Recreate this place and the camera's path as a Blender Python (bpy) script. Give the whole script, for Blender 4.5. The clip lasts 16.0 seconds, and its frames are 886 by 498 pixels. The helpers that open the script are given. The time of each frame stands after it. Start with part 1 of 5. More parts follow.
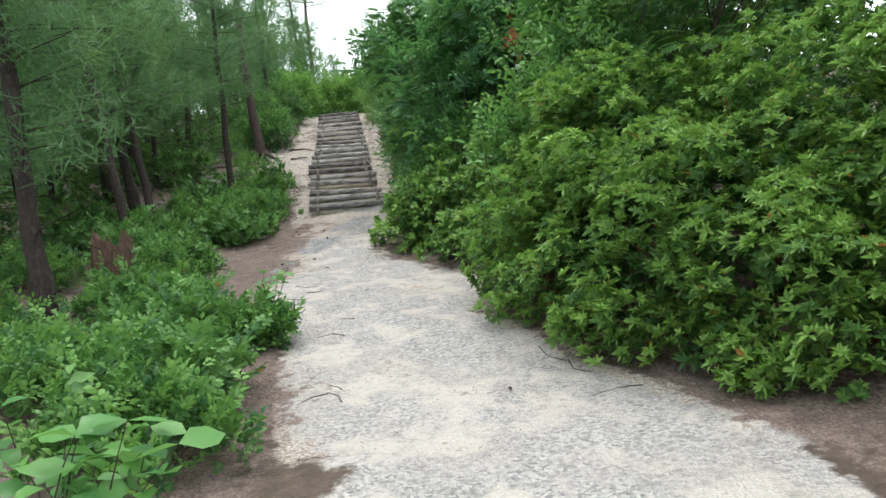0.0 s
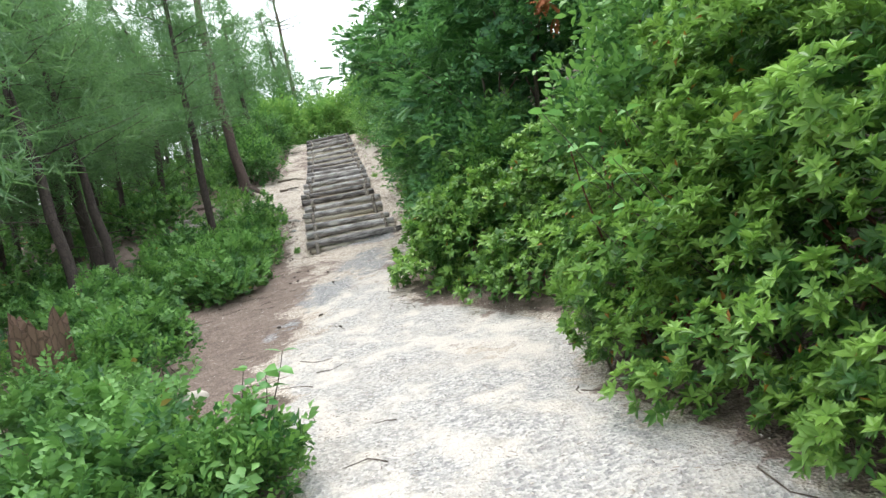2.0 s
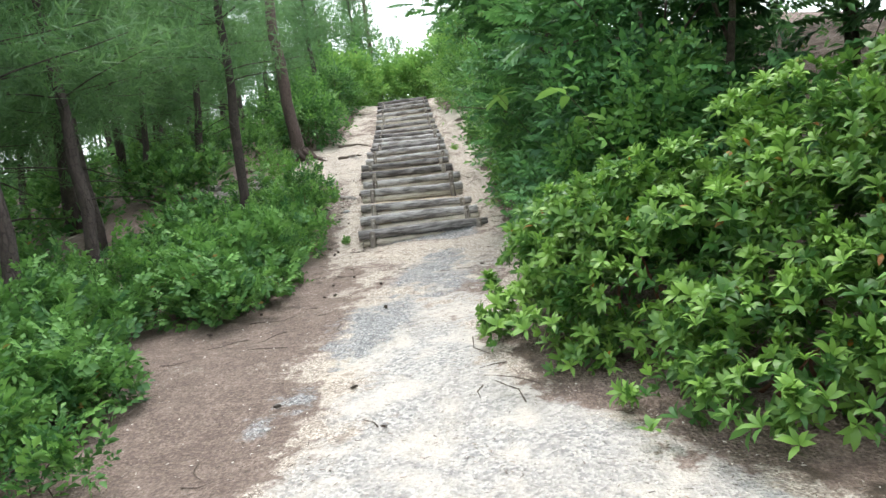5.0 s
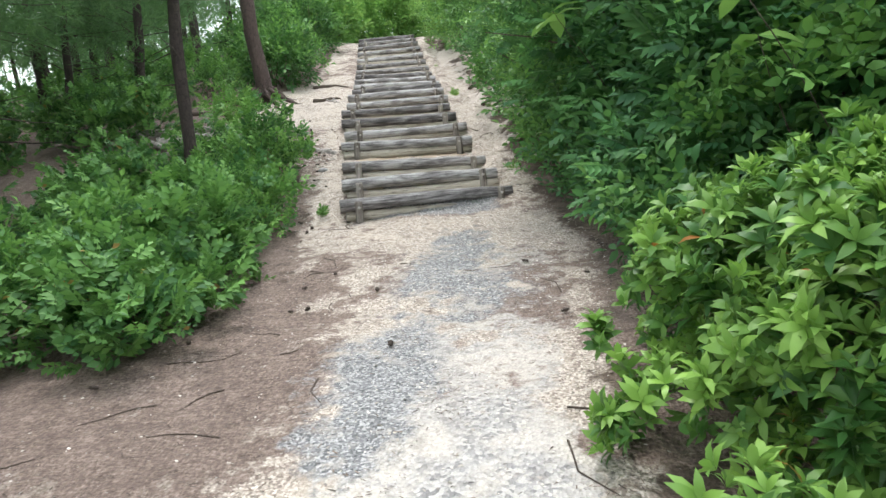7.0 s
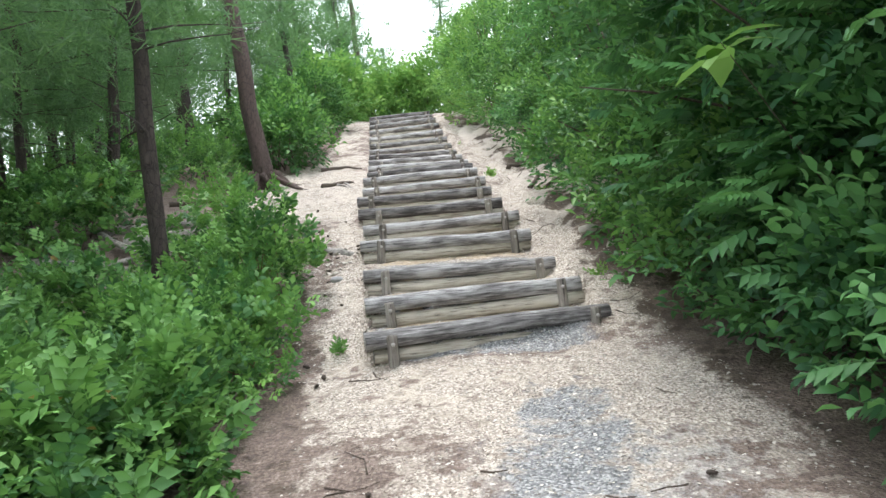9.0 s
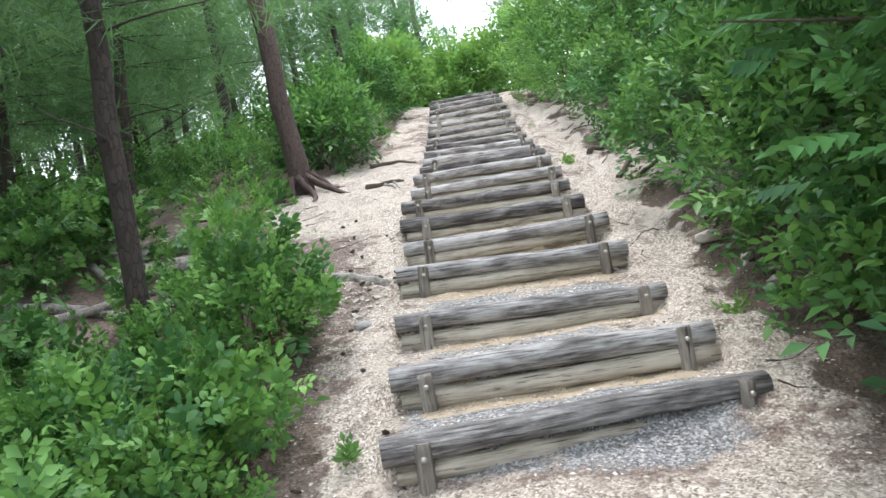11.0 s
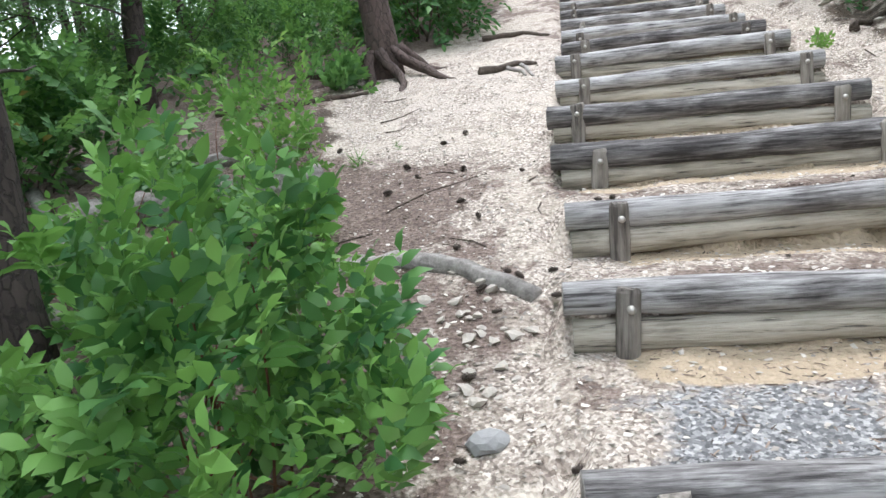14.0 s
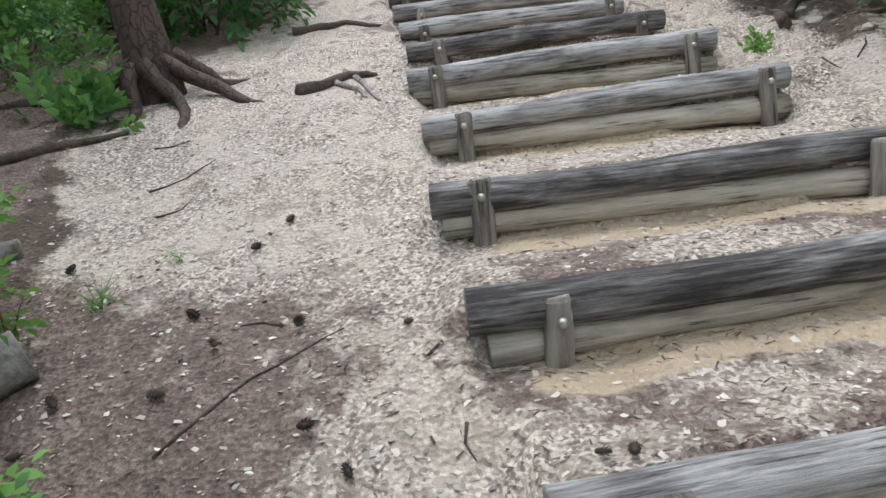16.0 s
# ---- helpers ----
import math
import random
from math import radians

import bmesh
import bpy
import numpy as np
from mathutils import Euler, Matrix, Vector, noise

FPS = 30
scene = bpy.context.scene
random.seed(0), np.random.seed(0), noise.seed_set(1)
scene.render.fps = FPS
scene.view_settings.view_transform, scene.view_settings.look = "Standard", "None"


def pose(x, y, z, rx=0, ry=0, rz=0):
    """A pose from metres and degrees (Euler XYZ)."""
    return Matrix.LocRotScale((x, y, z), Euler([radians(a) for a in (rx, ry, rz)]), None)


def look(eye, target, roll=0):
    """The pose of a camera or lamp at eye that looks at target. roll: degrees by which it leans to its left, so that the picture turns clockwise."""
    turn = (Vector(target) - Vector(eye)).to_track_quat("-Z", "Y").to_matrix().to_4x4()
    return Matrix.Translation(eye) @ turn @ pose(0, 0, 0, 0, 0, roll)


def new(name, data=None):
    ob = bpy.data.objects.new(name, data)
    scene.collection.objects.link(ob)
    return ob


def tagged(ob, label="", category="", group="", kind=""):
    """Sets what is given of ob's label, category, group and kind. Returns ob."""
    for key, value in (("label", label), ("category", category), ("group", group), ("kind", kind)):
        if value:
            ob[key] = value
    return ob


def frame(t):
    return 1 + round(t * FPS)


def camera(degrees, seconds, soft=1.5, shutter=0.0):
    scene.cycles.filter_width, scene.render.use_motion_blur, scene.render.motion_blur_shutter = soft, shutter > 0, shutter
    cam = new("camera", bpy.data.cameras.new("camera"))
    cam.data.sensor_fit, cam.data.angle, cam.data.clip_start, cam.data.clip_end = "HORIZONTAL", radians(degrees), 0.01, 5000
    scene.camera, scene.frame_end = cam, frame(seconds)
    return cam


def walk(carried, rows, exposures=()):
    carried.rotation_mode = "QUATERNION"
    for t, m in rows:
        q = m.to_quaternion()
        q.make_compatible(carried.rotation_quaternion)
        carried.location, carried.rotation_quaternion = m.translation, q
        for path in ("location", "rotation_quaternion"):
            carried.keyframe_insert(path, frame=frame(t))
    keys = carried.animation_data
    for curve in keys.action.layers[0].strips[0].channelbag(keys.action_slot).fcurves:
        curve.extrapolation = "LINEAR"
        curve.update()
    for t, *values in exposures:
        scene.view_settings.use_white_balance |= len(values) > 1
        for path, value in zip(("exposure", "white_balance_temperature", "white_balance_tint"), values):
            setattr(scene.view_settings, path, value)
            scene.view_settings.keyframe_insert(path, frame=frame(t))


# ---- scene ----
cam = camera(63.1, 16.0, soft=1.5)
METRES, EYE, TILT, LEAN, TURN = 17.0, 1.4, -3.0, 5.0, 0.0
ROWS = [
    (0.0, 0.0, 0.0, 0.0, 0.0, 0.0, -0.0),
    (0.5, -0.008, 0.0352, 0.0043, -4.87, 0.91, 0.58),
    (1.0, -0.01, 0.0726, 0.008, -2.13, 1.97, 0.7),
    (1.5, -0.0242, 0.1102, 0.0091, 0.1, -0.76, -4.56),
    (2.0, -0.0264, 0.1441, 0.0124, 0.08, 1.46, 6.3),
    (2.5, -0.028, 0.1747, 0.0188, -1.02, 2.7, 2.26),
    (3.0, -0.0328, 0.2069, 0.0265, -0.98, 3.7, 0.65),
    (3.5, -0.0291, 0.2416, 0.0321, 1.73, 4.22, 1.72),
    (4.0, -0.0388, 0.2742, 0.0335, 3.58, 0.57, -5.09),
    (4.5, -0.044, 0.306, 0.0361, 5.33, 0.31, 1.25),
    (7.0, -0.0837, 0.4738, 0.0539, 3.01, -4.09, -0.51),
    (7.5, -0.0911, 0.507, 0.0597, 1.53, -4.29, -2.16),
    (8.0, -0.1042, 0.5377, 0.0658, 0.85, -3.61, -2.7),
    (8.5, -0.1075, 0.5687, 0.0707, 1.57, -0.74, 1.69),
    (9.0, -0.1157, 0.5987, 0.0735, 3.35, 2.03, 0.48),
    (11.5, -0.1143, 0.7236, 0.0985, 11.36, -0.31, 2.56),
    (12.0, -0.1224, 0.7496, 0.102, 13.48, -5.79, -2.32),
    (12.5, -0.128, 0.7766, 0.1069, 15.2, -6.45, 2.28),
    (13.0, -0.1441, 0.802, 0.1075, 19.31, -8.9, -0.84),
    (13.5, -0.1566, 0.8279, 0.1117, 19.69, -9.62, 0.95),
    (14.0, -0.1658, 0.8545, 0.1169, 17.05, -8.7, 0.09),
    (14.5, -0.1773, 0.8776, 0.1252, 8.9, -9.78, -0.85),
    (15.0, -0.1815, 0.9016, 0.1323, 7.2, -8.81, 4.73),
    (15.5, -0.1923, 0.9247, 0.1376, 6.66, -10.42, -2.37),
    (16.0, -0.1935, 0.9506, 0.1421, 2.34, -11.62, 2.78),
]
walk(cam, [(t, pose(0, 0, EYE, TILT, LEAN, TURN) @ pose(METRES * x, METRES * y, METRES * z, 90 + pitch, roll, yaw)) for t, x, y, z, yaw, pitch, roll in ROWS],
     exposures=[(0.0, 0.28, 6500, 9), (1.5, 0.62, 6500, 9), (3.5, 0.82, 6500, 9), (7.0, 0.78, 6450, 10), (9.0, 0.93, 6350, 11), (12.5, 0.94, 6200, 13), (14.5, 0.83, 6150, 13), (15.0, 0.6, 6150, 11), (16.0, 0.26, 6200, 12)])

# ---- light: a bright overcast day ----
world = bpy.data.worlds.new("overcast_sky")
scene.world = world
world.use_nodes = True
wn, wl = world.node_tree.nodes, world.node_tree.links
sky = wn.new("ShaderNodeTexSky")
sky.sky_type, sky.sun_disc = "NISHITA", False
sky.sun_elevation, sky.sun_rotation = radians(72), radians(339)
cloud = wn.new("ShaderNodeMix")
cloud.data_type = "RGBA"
cloud.inputs["Factor"].default_value = 0.8
cloud.inputs["B"].default_value = (13.0, 13.6, 14.2, 1)
wl.new(sky.outputs[0], cloud.inputs["A"])
wl.new(cloud.outputs["Result"], wn["Background"].inputs[0])
wn["Background"].inputs[1].default_value = 0.15
sun = new("sun", bpy.data.lights.new("sun", "SUN"))
sun.data.energy, sun.data.angle, sun.data.color = 1.5, radians(14), (1.0, 0.96, 0.9)
sun.matrix_world = look((-3, 8, 26), (0, 0, 0))

rng = np.random.default_rng(7)


# ---- materials ----
def material(name):
    m = bpy.data.materials.new(name)
    m.use_nodes = True
    return m, m.node_tree.nodes, m.node_tree.links, m.node_tree.nodes["Principled BSDF"]


def node(ns, kind, **values):
    n = ns.new(kind)
    for k, v in values.items():
        n.inputs[k.replace("_", " ")].default_value = v
    return n


def ramp(ns, ls, source, stops):
    r = ns.new("ShaderNodeValToRGB")
    while len(r.color_ramp.elements) < len(stops):
        r.color_ramp.elements.new(0.5)
    for e, (p, c) in zip(r.color_ramp.elements, stops):
        e.position, e.color = p, (*c, 1)
    ls.new(source, r.inputs[0])
    return r.outputs[0]


def mixed(ns, ls, fac, a, b):
    m = ns.new("ShaderNodeMix")
    m.data_type = "RGBA"
    for s, v in (("Factor", fac), ("A", a), ("B", b)):
        if isinstance(v, (int, float)):
            m.inputs[s].default_value = v
        elif isinstance(v, tuple):
            m.inputs[s].default_value = (*v, 1)
        else:
            ls.new(v, m.inputs[s])
    return m.outputs["Result"]


def maths(ns, ls, op, a, b=0.0, clamp=False):
    m = ns.new("ShaderNodeMath")
    m.operation, m.use_clamp = op, clamp
    for i, v in enumerate((a, b)):
        if isinstance(v, (int, float)):
            m.inputs[i].default_value = v
        else:
            ls.new(v, m.inputs[i])
    return m.outputs[0]


def noise_tex(ns, ls, scale, detail=4.0, rough=0.6, stretch=None, coords="Object"):
    c = ns.new("ShaderNodeTexCoord")
    n = node(ns, "ShaderNodeTexNoise", Scale=scale, Detail=detail, Roughness=rough)
    if stretch:
        mp = ns.new("ShaderNodeMapping")
        mp.inputs["Scale"].default_value = stretch
        ls.new(c.outputs[coords], mp.inputs[0])
        ls.new(mp.outputs[0], n.inputs["Vector"])
    else:
        ls.new(c.outputs[coords], n.inputs["Vector"])
    return n.outputs["Fac"]


def bump(ns, ls, height, strength, distance, to):
    b = node(ns, "ShaderNodeBump", Strength=strength, Distance=distance)
    ls.new(height, b.inputs["Height"])
    ls.new(b.outputs[0], to.inputs["Normal"])


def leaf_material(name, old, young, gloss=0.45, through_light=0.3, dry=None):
    """Leaves whose colour goes from old, shaded growth to young, lit growth, each leaf a little different."""
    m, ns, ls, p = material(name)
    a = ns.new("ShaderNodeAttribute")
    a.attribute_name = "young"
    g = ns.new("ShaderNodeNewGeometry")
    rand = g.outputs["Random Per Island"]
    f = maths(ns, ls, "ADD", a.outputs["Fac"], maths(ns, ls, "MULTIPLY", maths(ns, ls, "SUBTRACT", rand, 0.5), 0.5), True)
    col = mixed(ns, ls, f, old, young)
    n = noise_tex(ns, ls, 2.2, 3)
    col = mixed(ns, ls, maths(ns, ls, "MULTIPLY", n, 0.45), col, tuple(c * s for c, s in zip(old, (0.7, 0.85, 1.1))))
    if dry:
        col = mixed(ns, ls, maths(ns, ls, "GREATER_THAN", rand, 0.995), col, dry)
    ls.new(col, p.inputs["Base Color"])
    p.inputs["Roughness"].default_value = gloss
    p.inputs["Specular IOR Level"].default_value = 0.35
    t = ns.new("ShaderNodeBsdfTranslucent")
    ls.new(mixed(ns, ls, 0.35, col, (0.2, 0.4, 0.07)), t.inputs["Color"])
    s = ns.new("ShaderNodeMixShader")
    s.inputs[0].default_value = through_light
    ls.new(p.outputs[0], s.inputs[1])
    ls.new(t.outputs[0], s.inputs[2])
    ls.new(s.outputs[0], ns["Material Output"].inputs["Surface"])
    return m


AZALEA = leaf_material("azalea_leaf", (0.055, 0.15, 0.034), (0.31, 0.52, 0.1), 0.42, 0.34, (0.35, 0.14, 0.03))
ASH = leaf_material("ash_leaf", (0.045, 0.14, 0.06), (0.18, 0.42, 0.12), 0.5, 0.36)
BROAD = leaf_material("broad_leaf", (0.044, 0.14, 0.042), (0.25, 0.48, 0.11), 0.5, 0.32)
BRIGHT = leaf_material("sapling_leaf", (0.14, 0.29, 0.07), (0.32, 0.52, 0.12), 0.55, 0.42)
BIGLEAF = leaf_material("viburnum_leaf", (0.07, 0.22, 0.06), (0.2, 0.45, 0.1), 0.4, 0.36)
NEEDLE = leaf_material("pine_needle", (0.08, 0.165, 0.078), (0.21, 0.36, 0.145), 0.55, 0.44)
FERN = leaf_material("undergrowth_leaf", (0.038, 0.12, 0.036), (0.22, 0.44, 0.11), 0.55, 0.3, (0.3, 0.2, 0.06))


def bark_material(name, dark, light, tint, scale=9.0):
    """Bark of long plates with dark cracks between them."""
    m, ns, ls, p = material(name)
    c, mp = ns.new("ShaderNodeTexCoord"), ns.new("ShaderNodeMapping")
    mp.inputs["Scale"].default_value = (1, 1, 0.4)
    wob = node(ns, "ShaderNodeTexNoise", Scale=scale * 1.5, Detail=4.0, Roughness=0.7)
    ls.new(c.outputs["Object"], wob.inputs["Vector"])
    shift = ns.new("ShaderNodeVectorMath")
    shift.operation = "MULTIPLY_ADD"
    shift.inputs[1].default_value = (0.05, 0.05, 0.05)
    ls.new(wob.outputs["Color"], shift.inputs[0])
    ls.new(c.outputs["Object"], shift.inputs[2])
    ls.new(shift.outputs[0], mp.inputs[0])
    edge, cell = ns.new("ShaderNodeTexVoronoi"), ns.new("ShaderNodeTexVoronoi")
    edge.feature = "DISTANCE_TO_EDGE"
    for v in (edge, cell):
        v.inputs["Scale"].default_value = scale * 3
        ls.new(mp.outputs[0], v.inputs["Vector"])
    tone = ns.new("ShaderNodeSeparateColor")
    ls.new(cell.outputs["Color"], tone.inputs[0])
    n = noise_tex(ns, ls, scale * 4, 6, 0.75, (1, 1, 0.35))
    plate = mixed(ns, ls, tone.outputs[0], tuple(v * 0.7 for v in light), light)
    plate = mixed(ns, ls, maths(ns, ls, "MULTIPLY", n, 0.7), plate, tint)
    gap = ramp(ns, ls, edge.outputs["Distance"], ((0.0, (0.15, 0.15, 0.15)), (0.09, (1, 1, 1))))
    gap = maths(ns, ls, "MAXIMUM", gap, maths(ns, ls, "MULTIPLY", n, 1.1), True)
    ls.new(mixed(ns, ls, gap, dark, plate), p.inputs["Base Color"])
    p.inputs["Roughness"].default_value = 0.92
    bump(ns, ls, maths(ns, ls, "ADD", gap, maths(ns, ls, "MULTIPLY", n, 0.5)), 0.9, 0.02, p)
    return m


BARK = bark_material("pine_bark", (0.014, 0.011, 0.01), (0.085, 0.064, 0.056), (0.045, 0.035, 0.031), 9.0)
REDBARK = bark_material("red_pine_bark", (0.018, 0.013, 0.012), (0.125, 0.088, 0.076), (0.068, 0.046, 0.039), 8.0)
REDSTEM = bark_material("red_stem", (0.1, 0.03, 0.02), (0.2, 0.07, 0.04), (0.12, 0.08, 0.04), 20.0)


def streaked(name, dark, light, scale):
    """Barkless or thin-barked wood, streaky and rough."""
    m, ns, ls, p = material(name)
    n, q = noise_tex(ns, ls, scale, 7, 0.75, (1, 1, 1)), noise_tex(ns, ls, scale * .2, 4, 0.6)
    ls.new(ramp(ns, ls, maths(ns, ls, "ADD", maths(ns, ls, "MULTIPLY", n, .7), maths(ns, ls, "MULTIPLY", q, .4)), ((0.38, dark), (0.7, light))), p.inputs["Base Color"])
    p.inputs["Roughness"].default_value = 0.92
    bump(ns, ls, n, 0.9, 0.02, p)
    return m


TWIG = streaked("twig_bark", (0.035, 0.026, 0.02), (0.15, 0.115, 0.09), 40.0)
DEADWOOD = streaked("dead_grey_wood", (0.085, 0.076, 0.068), (0.46, 0.43, 0.4), 28.0)


def weathered_wood(name, dark, mid, light, ends=False, upright=False):
    """Grey weathered timber with grain along local x, darker blotches and checks."""
    m, ns, ls, p = material(name)
    o = ns.new("ShaderNodeObjectInfo")
    c, mp = ns.new("ShaderNodeTexCoord"), ns.new("ShaderNodeMapping")
    mp.inputs["Scale"].default_value = (9, 40, 40) if ends else (24, 24, 1.6) if upright else (2.2, 38, 38)
    add = ns.new("ShaderNodeVectorMath")
    mul = maths(ns, ls, "MULTIPLY", o.outputs["Random"], 37.0)
    ls.new(c.outputs["Object"], add.inputs[0])
    ls.new(mul, add.inputs[1])
    ls.new(add.outputs[0], mp.inputs[0])
    grain = node(ns, "ShaderNodeTexNoise", Scale=2.0, Detail=6.0, Roughness=0.65)
    ls.new(mp.outputs[0], grain.inputs["Vector"])
    blotch = node(ns, "ShaderNodeTexNoise", Scale=3.2, Detail=4.0, Roughness=0.6)
    ls.new(add.outputs[0], blotch.inputs["Vector"])
    streaks = node(ns, "ShaderNodeTexNoise", Scale=1.6, Detail=5.0, Roughness=0.62, Distortion=0.4)
    wide = ns.new("ShaderNodeMapping")
    wide.inputs["Scale"].default_value = (4, 9, 9) if ends else (9, 9, 2.0) if upright else (2.4, 9, 9)
    ls.new(add.outputs[0], wide.inputs[0])
    ls.new(wide.outputs[0], streaks.inputs["Vector"])
    f = maths(ns, ls, "ADD", maths(ns, ls, "MULTIPLY", grain.outputs["Fac"], 0.5), maths(ns, ls, "MULTIPLY", blotch.outputs["Fac"], 0.2))
    f = maths(ns, ls, "ADD", f, maths(ns, ls, "MULTIPLY", streaks.outputs["Fac"], 0.45))
    f = maths(ns, ls, "ADD", f, maths(ns, ls, "MULTIPLY", maths(ns, ls, "SUBTRACT", o.outputs["Random"], 0.55), 0.12))
    col = ramp(ns, ls, f, ((0.46, dark), (0.57, mid), (0.7, light)))
    ls.new(col, p.inputs["Base Color"])
    p.inputs["Roughness"].default_value = 0.8
    crack = ramp(ns, ls, grain.outputs["Fac"], ((0.0, (0.2, 0.2, 0.2)), (0.36, (0.3, 0.3, 0.3)), (0.41, (1, 1, 1))))
    ls.new(mixed(ns, ls, crack, (0.03, 0.027, 0.027), col), p.inputs["Base Color"])
    bump(ns, ls, grain.outputs["Fac"], 0.8, 0.015, p)
    return m


LOGWOOD = weathered_wood("weathered_log_wood", (0.042, 0.037, 0.037), (0.18, 0.17, 0.168), (0.47, 0.46, 0.455))
LOGLOW = weathered_wood("pale_lower_log_wood", (0.21, 0.188, 0.152), (0.42, 0.38, 0.312), (0.57, 0.53, 0.45))
STAKEWOOD = weathered_wood("stake_wood", (0.085, 0.072, 0.064), (0.23, 0.205, 0.18), (0.38, 0.35, 0.315), False, True)
LOGEND = weathered_wood("sawn_log_end", (0.1, 0.095, 0.09), (0.27, 0.255, 0.24), (0.42, 0.4, 0.38), True)


def plain(name, col, rough, metal=0.0, var=0.3, scale=30.0):
    m, ns, ls, p = material(name)
    n = noise_tex(ns, ls, scale, 4)
    ls.new(mixed(ns, ls, maths(ns, ls, "MULTIPLY", n, 1.0), tuple(c * (1 - var) for c in col), tuple(min(1, c * (1 + var)) for c in col)), p.inputs["Base Color"])
    p.inputs["Roughness"].default_value, p.inputs["Metallic"].default_value = rough, metal
    bump(ns, ls, n, 0.4, 0.01, p)
    return m


BOLT = plain("galvanised_bolt", (0.42, 0.4, 0.37), 0.5, 0.6)
STONE = plain("pale_quartz_stone", (0.46, 0.42, 0.37), 0.8)
GREYSTONE = plain("grey_stone", (0.3, 0.3, 0.3), 0.8)
CONE = plain("pine_cone_scale", (0.06, 0.045, 0.035), 0.8)
DEADLEAF = plain("orange_dead_leaf", (0.3, 0.1, 0.035), 0.7)
STUMPWOOD = bark_material("rotten_stump_wood", (0.045, 0.028, 0.02), (0.2, 0.125, 0.085), (0.12, 0.075, 0.055), 6.0)


def ground_material():
    m, ns, ls, p = material("trail_ground")

    def mask(name):
        a = ns.new("ShaderNodeAttribute")
        a.attribute_name = name
        return a.outputs["Fac"]

    def vor(scale):
        c, v = ns.new("ShaderNodeTexCoord"), ns.new("ShaderNodeTexVoronoi")
        v.inputs["Scale"].default_value = scale
        ls.new(c.outputs["Object"], v.inputs["Vector"])
        return v

    big, fine, mid = noise_tex(ns, ls, 1.3, 6, 0.65), noise_tex(ns, ls, 60, 3, 0.7), noise_tex(ns, ls, 7, 6, 0.7)
    chip, chip2 = vor(55), vor(95)
    tone = ns.new("ShaderNodeSeparateColor")
    ls.new(chip.outputs["Color"], tone.inputs[0])
    tone2 = ns.new("ShaderNodeSeparateColor")
    ls.new(chip2.outputs["Color"], tone2.inputs[0])
    gravel = ramp(ns, ls, tone.outputs[0], ((0.0, (0.17, 0.17, 0.175)), (0.4, (0.34, 0.33, 0.325)), (1.0, (0.56, 0.54, 0.51))))
    gravel = mixed(ns, ls, ramp(ns, ls, big, ((0.4, (0.1, 0.1, 0.1)), (0.65, (0.75, 0.75, 0.75)))), gravel, mixed(ns, ls, fine, (0.3, 0.27, 0.24), (0.56, 0.51, 0.46)))
    patch = noise_tex(ns, ls, 2.6, 5, 0.6)
    gravel = mixed(ns, ls, ramp(ns, ls, patch, ((0.5, (0, 0, 0)), (0.6, (0.7, 0.7, 0.7)))), gravel, mixed(ns, ls, fine, (0.42, 0.375, 0.33), (0.74, 0.69, 0.62)))
    gravel = mixed(ns, ls, ramp(ns, ls, mid, ((0.3, (0.55, 0.55, 0.55)), (0.45, (0, 0, 0)))), gravel, (0.2, 0.18, 0.165))
    dark = ramp(ns, ls, tone2.outputs[0], ((0.0, (0.1, 0.102, 0.106)), (0.6, (0.25, 0.251, 0.255)), (1.0, (0.47, 0.465, 0.46))))
    sand = ramp(ns, ls, tone2.outputs[1], ((0.0, (0.12, 0.092, 0.075)), (0.4, (0.38, 0.322, 0.27)), (1.0, (0.76, 0.69, 0.605))))
    sand = mixed(ns, ls, maths(ns, ls, "MULTIPLY", fine, 0.5), sand, (0.385, 0.33, 0.285))
    sand = mixed(ns, ls, ramp(ns, ls, patch, ((0.5, (0, 0, 0)), (0.62, (0.65, 0.65, 0.65)))), sand, mixed(ns, ls, fine, (0.42, 0.36, 0.295), (0.73, 0.655, 0.555)))
    sand = mixed(ns, ls, ramp(ns, ls, mid, ((0.36, (0.6, 0.6, 0.6)), (0.47, (0, 0, 0)))), sand, mixed(ns, ls, fine, (0.12, 0.09, 0.07), (0.3, 0.24, 0.195)))
    straw_a, straw_b = noise_tex(ns, ls, 70, 5, 0.75, (1, .35, 1)), noise_tex(ns, ls, 60, 5, 0.75, (.4, 1, 1))
    straw = maths(ns, ls, "ADD", maths(ns, ls, "MULTIPLY", straw_a, 0.4), maths(ns, ls, "ADD", maths(ns, ls, "MULTIPLY", straw_b, 0.35), maths(ns, ls, "MULTIPLY", mid, 0.25)))
    litter = ramp(ns, ls, straw, ((0.36, (0.06, 0.042, 0.034)), (0.5, (0.155, 0.113, 0.094)), (0.63, (0.34, 0.27, 0.23))))
    soil = ramp(ns, ls, mid, ((0.3, (0.06, 0.045, 0.035)), (0.7, (0.15, 0.11, 0.08))))

    def weigh(name, width=0.9):
        n = maths(ns, ls, "ADD", maths(ns, ls, "MULTIPLY", maths(ns, ls, "SUBTRACT", big, 0.5), 2.4), maths(ns, ls, "MULTIPLY", maths(ns, ls, "SUBTRACT", mid, 0.5), width))
        f = maths(ns, ls, "ADD", mask(name), n)
        mr = ns.new("ShaderNodeMapRange")
        mr.inputs["From Min"].default_value, mr.inputs["From Max"].default_value = 0.43, 0.62
        ls.new(f, mr.inputs["Value"])
        return mr.outputs[0]

    col = mixed(ns, ls, weigh("sand"), soil, sand)
    col = mixed(ns, ls, weigh("gravel"), col, gravel)
